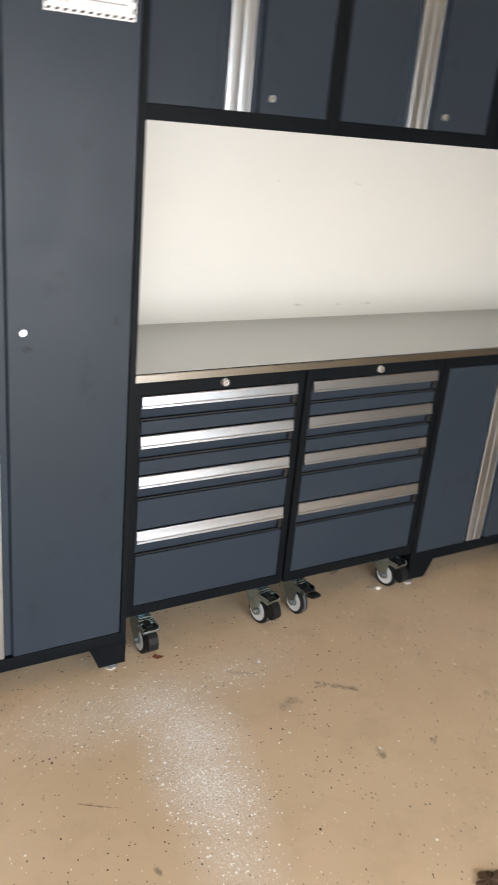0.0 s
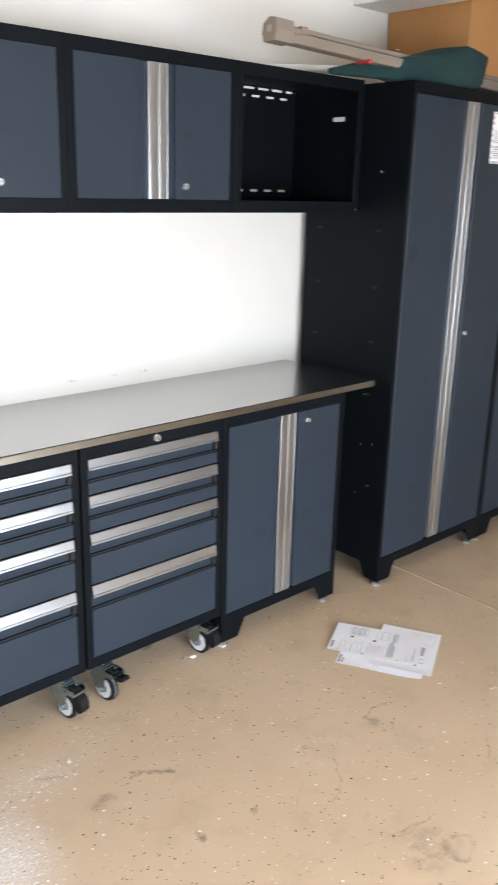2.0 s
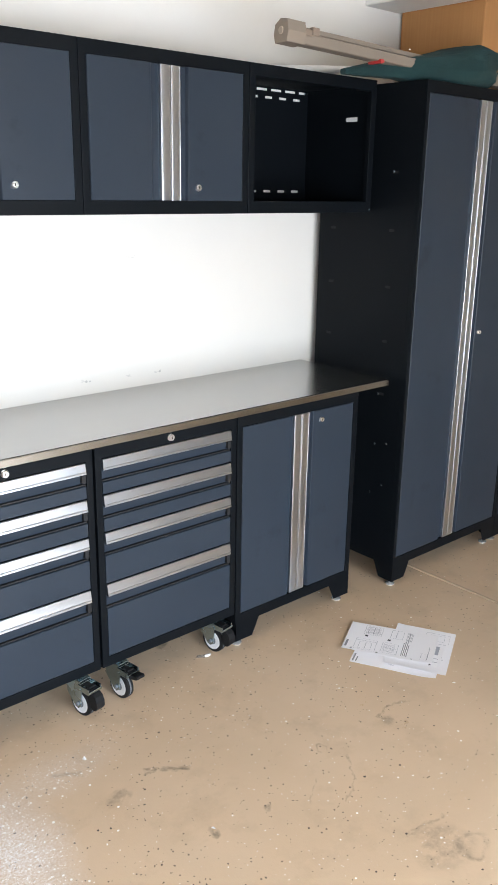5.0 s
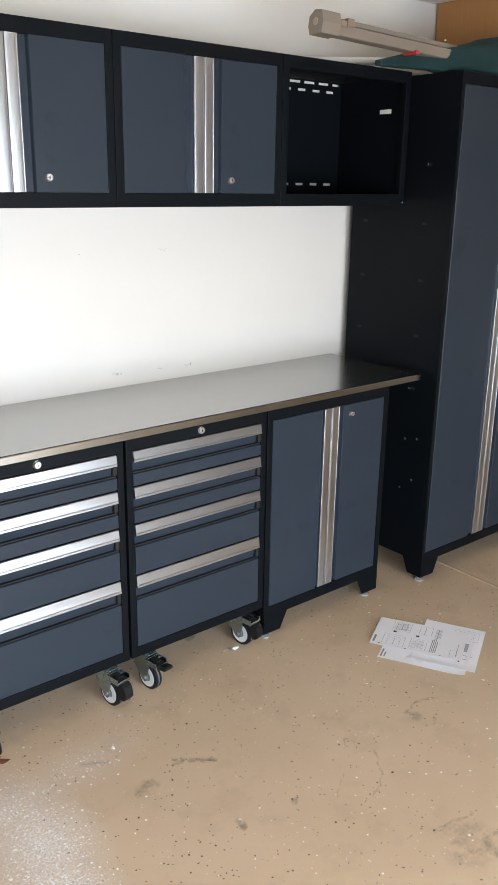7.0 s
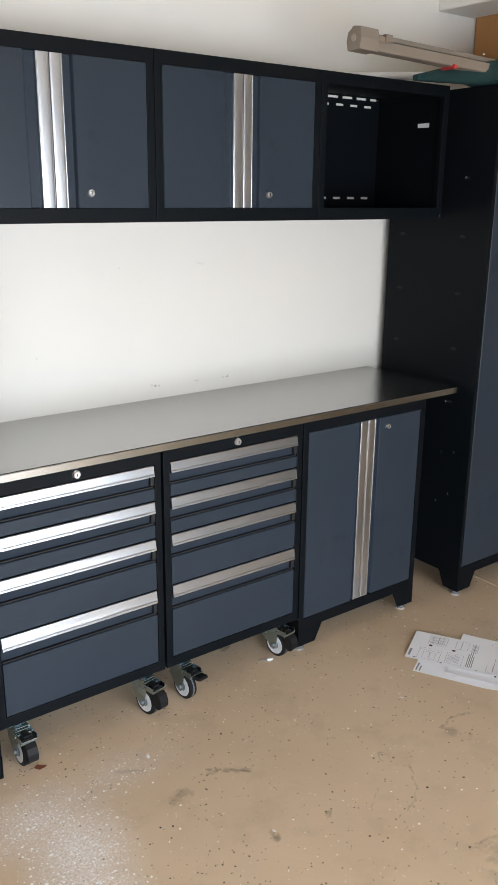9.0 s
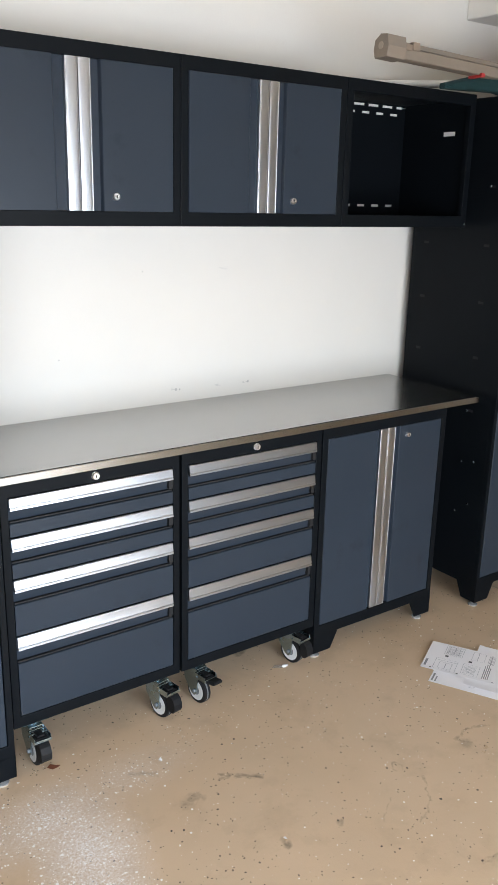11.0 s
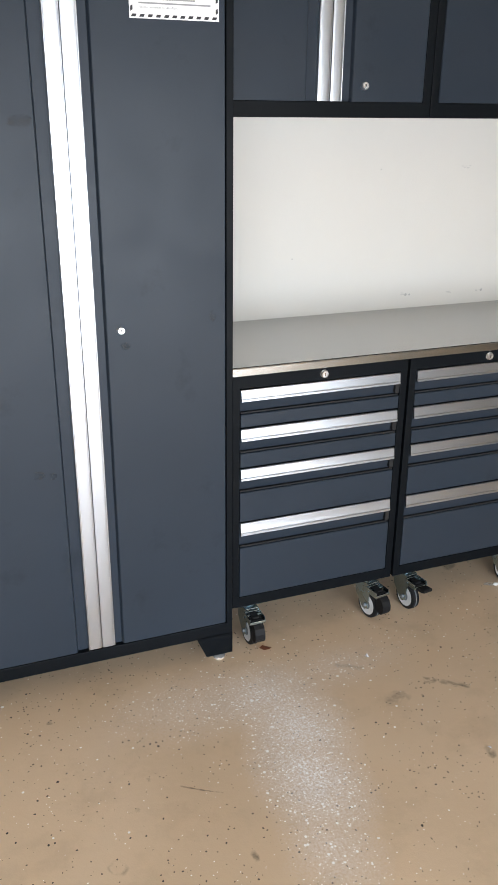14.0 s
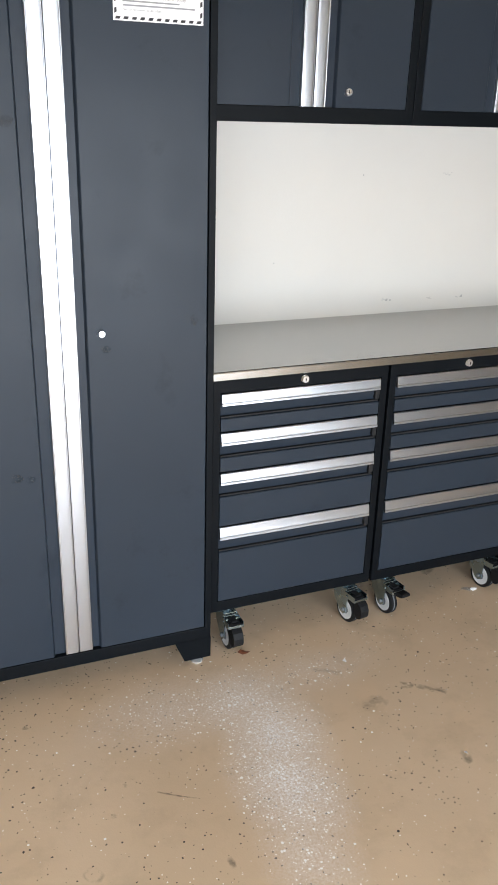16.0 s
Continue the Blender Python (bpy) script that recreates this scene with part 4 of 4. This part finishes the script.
# ---- on the floor ----
def sheet_of_paper(a, u, long_, short_, z, prints, seed, label):
    """A loose page with a slight curl; a is a corner, u the direction of its long side, the short side turns left from it."""
    u = Vector((*u, 0)).normalized()
    s = Vector((-u.y, u.x, 0))
    t = thing("instruction_page", Matrix.Translation((a[0], a[1], 0)), label, "paper", "loose instruction pages on the floor")

    def at(p, q, up):
        lift = 0.0060 * (max(0, p - 0.75) / 0.25) ** 2 + 0.002 * (max(0, 0.18 - q) / 0.18) ** 2 + 0.0012 * (0.5 + 0.5 * math.sin(p * 5 + q * 3 + seed))
        return u * (p * long_) + s * (q * short_) + Vector((0, 0, z + lift + up))
    n, k = 12, 9
    bm = B()
    top = [[bm.verts.new(at(i / n, j / k, 0.0004)) for j in range(k + 1)] for i in range(n + 1)]
    low = [[bm.verts.new(at(i / n, j / k, 0.0)) for j in range(k + 1)] for i in range(n + 1)]
    for i in range(n):
        for j in range(k):
            bm.faces.new((top[i][j], top[i + 1][j], top[i + 1][j + 1], top[i][j + 1]))
            bm.faces.new((low[i][j], low[i][j + 1], low[i + 1][j + 1], low[i + 1][j]))
    for seq in ([(i, 0) for i in range(n + 1)], [(n, j) for j in range(k + 1)], [(i, k) for i in range(n, -1, -1)], [(0, j) for j in range(k, -1, -1)]):
        for (i0, j0), (i1, j1) in zip(seq, seq[1:]):
            bm.faces.new((low[i0][j0], low[i1][j1], top[i1][j1], top[i0][j0]))
    bmesh.ops.recalc_face_normals(bm, faces=bm.faces)
    part("page", bm, PAPER, t, smooth=True)
    for name, mat, bars in prints:
        bm = B()
        for p0, p1, q0, q1 in bars:
            steps = max(1, int((p1 - p0) * 12))
            for i in range(steps):
                f0, f1 = p0 + (p1 - p0) * i / steps, p0 + (p1 - p0) * (i + 1) / steps
                bm.faces.new([bm.verts.new(at(f, q, 0.0007)) for f, q in ((f0, q0), (f1, q0), (f1, q1), (f0, q1))])
        part(name, bm, mat, t)


def frame_lines(p0, p1, q0, q1, w=0.0036):
    return [(p0, p1, q0, q0 + w), (p0, p1, q1 - w, q1), (p0, p0 + w, q0, q1), (p1 - w, p1, q0, q1)]


fine = [(0.44 + 0.012 * k, 0.4425 + 0.012 * k, 0.14, 0.42) for k in range(11)] + [(0.20 + 0.011 * k, 0.2025 + 0.011 * k, 0.64, 0.93) for k in range(15)] + [(0.66 + 0.012 * k, 0.664 + 0.012 * k, 0.62, 0.93) for k in range(6)]
draw_a = fine + frame_lines(0.12, 0.36, 0.08, 0.46) + frame_lines(0.17, 0.31, 0.12, 0.34) + [(0.24, 0.246, 0.12, 0.34), (0.12, 0.36, 0.39, 0.396)] + \
    frame_lines(0.42, 0.60, 0.10, 0.46) + [(0.45, 0.58, 0.28, 0.285)] + frame_lines(0.18, 0.38, 0.62, 0.95) + [(0.22, 0.226, 0.66, 0.92), (0.28, 0.286, 0.66, 0.92), (0.33, 0.336, 0.66, 0.92), (0.18, 0.38, 0.70, 0.706)] + \
    frame_lines(0.48, 0.62, 0.64, 0.94) + [(0.54, 0.546, 0.64, 0.94)] + [(0.93, 0.936, 0.10, 0.55)] + frame_lines(0.86, 0.93, 0.08, 0.30)
text_a = [(0.645 + 0.019 * i, 0.654 + 0.019 * i, 0.10, (0.55, 0.60, 0.94, 0.50)[i]) for i in range(4)] + [(0.02, 0.045, 0.10, 0.34)]
spot_a = [(0.20, 0.235, 0.55, 0.60), (0.46, 0.495, 0.53, 0.58), (0.09, 0.11, 0.06, 0.09), (0.38, 0.40, 0.05, 0.08), (0.76, 0.78, 0.04, 0.06)]
U1 = (0.494, -0.869)
sheet_of_paper((1.436, -0.812), (0.47, -0.883), 0.320, 0.222, 0.0, [("line_drawing", PALE_INK, draw_a[:6]), ("text_lines", GREY_INK, [(0.02, 0.04, 0.05, 0.3), (0.06, 0.075, 0.05, 0.22), (0.9, 0.912, 0.2, 0.7)])], 0.5, "white printed instruction page, lowest of a loose pile")
U3 = (-0.88, -0.475)
sheet_of_paper((1.798, -0.752), U3, 0.322, 0.232, 0.0042, [("line_drawing", PALE_INK, frame_lines(0.08, 0.32, 0.52, 0.92) + frame_lines(0.12, 0.26, 0.60, 0.84) + [(0.66, 0.672, 0.60, 0.90), (0.74, 0.752, 0.60, 0.86)]), ("picture", PALE_INK, [(0.38, 0.58, 0.55, 0.80)]), ("step_marks", INK, [(0.44, 0.47, 0.83, 0.86), (0.60, 0.63, 0.84, 0.87), (0.80, 0.83, 0.70, 0.73)])], 1.7, "white printed instruction page under the topmost one")
sheet_of_paper((1.474, -0.735), U1, 0.345, 0.215, 0.0088, [("line_drawing", PALE_INK, draw_a), ("text_lines", GREY_INK, text_a), ("step_marks", INK, spot_a)], 3.1, "white printed instruction page lying on top")

bm = B()
tube(bm, [(1.716, -1.297, 0.0018), (1.736, -1.287, 0.0030), (1.753, -1.289, 0.0018), (1.768, -1.311, 0.0018), (1.771, -1.330, 0.0030), (1.763, -1.348, 0.0018), (1.758, -1.358, 0.0018), (1.746, -1.353, 0.0030), (1.747, -1.348, 0.0018), (1.760, -1.363, 0.0018), (1.777, -1.379, 0.0030), (1.797, -1.391, 0.0018), (1.819, -1.399, 0.0018)], 0.0013, 8)
single("plastic_strap", bm, coated("translucent_strap", (0.74, 0.65, 0.51), 0.4), "thin pale plastic strap curled on the floor", "strap", smooth=True)

# spare steel shelf with hardware on it
SH = Matrix.Translation((2.142, -1.206, 0)) @ pose(0, 0, 0, 0, 0, 18.3)
shelf = thing("steel_shelf", SH, "black steel cabinet shelf lying flat on the floor", "shelf")
bm = B()
box(bm, 0.0, 0.40, -0.56, 0.0, 0.0, 0.024, 0.003, 2)
part("tray", bm, BLACK, shelf)
bm = B()
turned(bm, [(0, 0.0045), (0.001, 0.0045), (0.0015, 0.002)], (-0.0005, -0.012, 0.012), (-1, 0, 0), 12)
part("edge_hole", bm, CHROME, shelf, "bright punched hole")

FILM, nt, bs = material("clear_plastic_film")
bs.inputs["Base Color"].default_value = (0.82, 0.84, 0.86, 1)
bs.inputs["Roughness"].default_value = 0.06
bs.inputs["Specular IOR Level"].default_value = 1.0
bs.inputs["Alpha"].default_value = 0.24
bump(nt, bs, noise_tex(nt, coords(nt), 32, 4, 0.65), 1.0, 0.03)


def crumple(name, cx, cy, z0, rx, ry, h, seed, mat, label, category, thick=0.0):
    bm = B()
    bmesh.ops.create_icosphere(bm, subdivisions=4, radius=1.0)
    for vtx in bm.verts:
        d = vtx.co.normalized()
        k = 1 + 0.35 * noise.noise(d * 2.1 + Vector((seed, 0, 0))) + 0.50 * abs(noise.noise(d * 4.0 + Vector((0, seed, 0)))) - 0.30 * abs(noise.noise(d * 8.0 + Vector((seed, seed, 0)))) + 0.10 * noise.noise(d * 17 + Vector((0, 0, seed)))
        vtx.co = Vector((cx + d.x * rx * k, cy + d.y * ry * k, max(z0, z0 + h * (0.45 + 0.55 * d.z * k))))
    return single(name, bm, mat, label, category)


crumple("hardware_bag", 2.52, -1.125, 0.026, 0.080, 0.070, 0.055, 2.2, FILM, "crumpled clear plastic bag of hardware on the shelf", "bag")
hard = bpy.data.objects["hardware_bag"]
rnd = random.Random(3)
for k in range(9):
    bm = B()
    box(bm, -0.022, 0.022, -0.007, 0.007, -0.004, 0.004, 0.002)
    bm.transform(Matrix.Translation((2.50 + rnd.uniform(-0.04, 0.045), -1.115 + rnd.uniform(-0.03, 0.03), 0.033 + rnd.uniform(0, 0.018))) @ pose(0, 0, 0, rnd.uniform(-20, 20), rnd.uniform(-20, 20), rnd.uniform(0, 180)))
    part("bracket", bm, RUBBER if k % 3 else ZINC, hard, "small loose fitting")
crumple("bubble_wrap", 2.50, -1.285, 0.026, 0.05, 0.055, 0.05, 5.1, coated("bubble_wrap", (0.55, 0.57, 0.60), 0.2, grain=160, gstr=0.9), "small wad of bubble wrap on the shelf", "packaging")
driver = thing("screwdriver", Matrix.Translation((2.365, -1.262, 0.030)) @ pose(0, 0, 0, 0, 0, -28), "small screwdriver with purple handle lying on the shelf", "screwdriver")
bm = B()
turned(bm, [(0, 0.0015), (0.004, 0.0026), (0.075, 0.0026)], (0, 0, 0), (1, 0, 0), 10)
part("blade", bm, RUBBER, driver, "dark steel blade", True)
bm = B()
turned(bm, [(0.075, 0.005), (0.082, 0.009), (0.110, 0.010), (0.150, 0.009), (0.160, 0.005)], (0, 0, 0.004), (1, 0, 0), 12)
part("handle", bm, coated("purple_plastic", (0.07, 0.04, 0.24), 0.35), driver, "purple plastic handle", True)

# scraps
def scrap(name, x, y, pts, z, mat, label, category, seed):
    bm = B()
    rr = random.Random(seed)
    n = len(pts)
    top = [bm.verts.new((x + px, y + py, z + rr.uniform(0.001, 0.009))) for px, py in pts]
    low = [bm.verts.new(vv.co - Vector((0, 0, 0.0012))) for vv in top]
    c0, c1 = bm.verts.new((x, y, z + 0.007)), bm.verts.new((x, y, z + 0.0058))
    for i in range(n):
        j = (i + 1) % n
        bm.faces.new((top[i], top[j], c0)), bm.faces.new((low[j], low[i], c1)), bm.faces.new((top[i], low[i], low[j], top[j]))
    bmesh.ops.recalc_face_normals(bm, faces=bm.faces)
    single(name, bm, mat, label, category)


scrap("dry_leaf", 0.106, -0.515, [(-0.020, 0.004), (-0.006, 0.014), (0.010, 0.010), (0.022, 0.002), (0.010, -0.010), (-0.008, -0.011)], 0.0015, coated("dry_leaf", (0.20, 0.065, 0.028), 0.7), "dry reddish brown leaf scrap on the floor", "leaf", 2)
scrap("film_scrap", 1.036, -0.438, [(-0.030, 0.010), (-0.012, 0.020), (0.008, 0.006), (0.034, 0.002), (0.030, -0.008), (0.0, -0.012), (-0.022, -0.008)], 0.0015, FILM, "torn clear plastic scrap beside the caster", "scrap", 4)
scrap("film_scrap", 1.050, -0.447, [(-0.014, 0.001), (-0.002, 0.007), (0.018, 0.002), (0.012, -0.004), (-0.006, -0.004)], 0.003, coated("white_film", (0.75, 0.74, 0.72), 0.3), "small white plastic scrap beside the caster", "scrap", 6)
scrap("paint_chip", 0.396, -0.662, [(-0.005, 0.004), (0.004, 0.007), (0.006, -0.004), (-0.003, -0.008)], 0.0005, PAPER, "tiny white chip on the floor", "chip", 8)
scrap("paint_chip", 0.519, -1.141, [(-0.004, 0.004), (0.004, 0.005), (0.005, -0.004), (-0.003, -0.005)], 0.0005, PAPER, "tiny white chip on the floor", "chip", 9)

leaf_outline = []
for k in range(28):
    a = 2 * math.pi * k / 28
    r = 0.020 + 0.011 * abs(math.sin(a * 2.5 + 0.4)) + 0.005 * math.sin(a * 7)
    leaf_outline.append((r * math.cos(a) * 1.25, r * math.sin(a) * 0.9))
scrap("dead_leaf", 0.489, -1.605, leaf_outline, 0.0015, coated("dead_leaf", (0.075, 0.038, 0.016), 0.75, var=0.4), "curled dark brown dead leaf on the garage floor", "leaf", 12)

# things at the edge of the floor view
bm = B()
prism(bm, [(1.152, -1.862), (1.432, -1.815), (1.418, -2.025), (1.140, -2.070)], "z", 0.0005, 0.006)
single("white_folder", bm, PAPER, "white booklet lying on the garage floor", "booklet")
clamp_ = thing("plastic_clip", Matrix.Translation((1.085, -1.868, 0.0)) @ pose(0, 0, 0, 0, 0, -52), "black plastic fitting on the garage floor", "fitting")
bm = B()
box(bm, 0.0, 0.14, -0.030, 0.010, 0.0, 0.014, 0.004, 2)
part("body", bm, RUBBER, clamp_)
bm = B()
turned(bm, [(0, 0.008), (0.05, 0.008)], (0.012, 0.018, 0.010), (1, 0, 0), 12)
part("barrel", bm, RUBBER, clamp_, smooth=True)
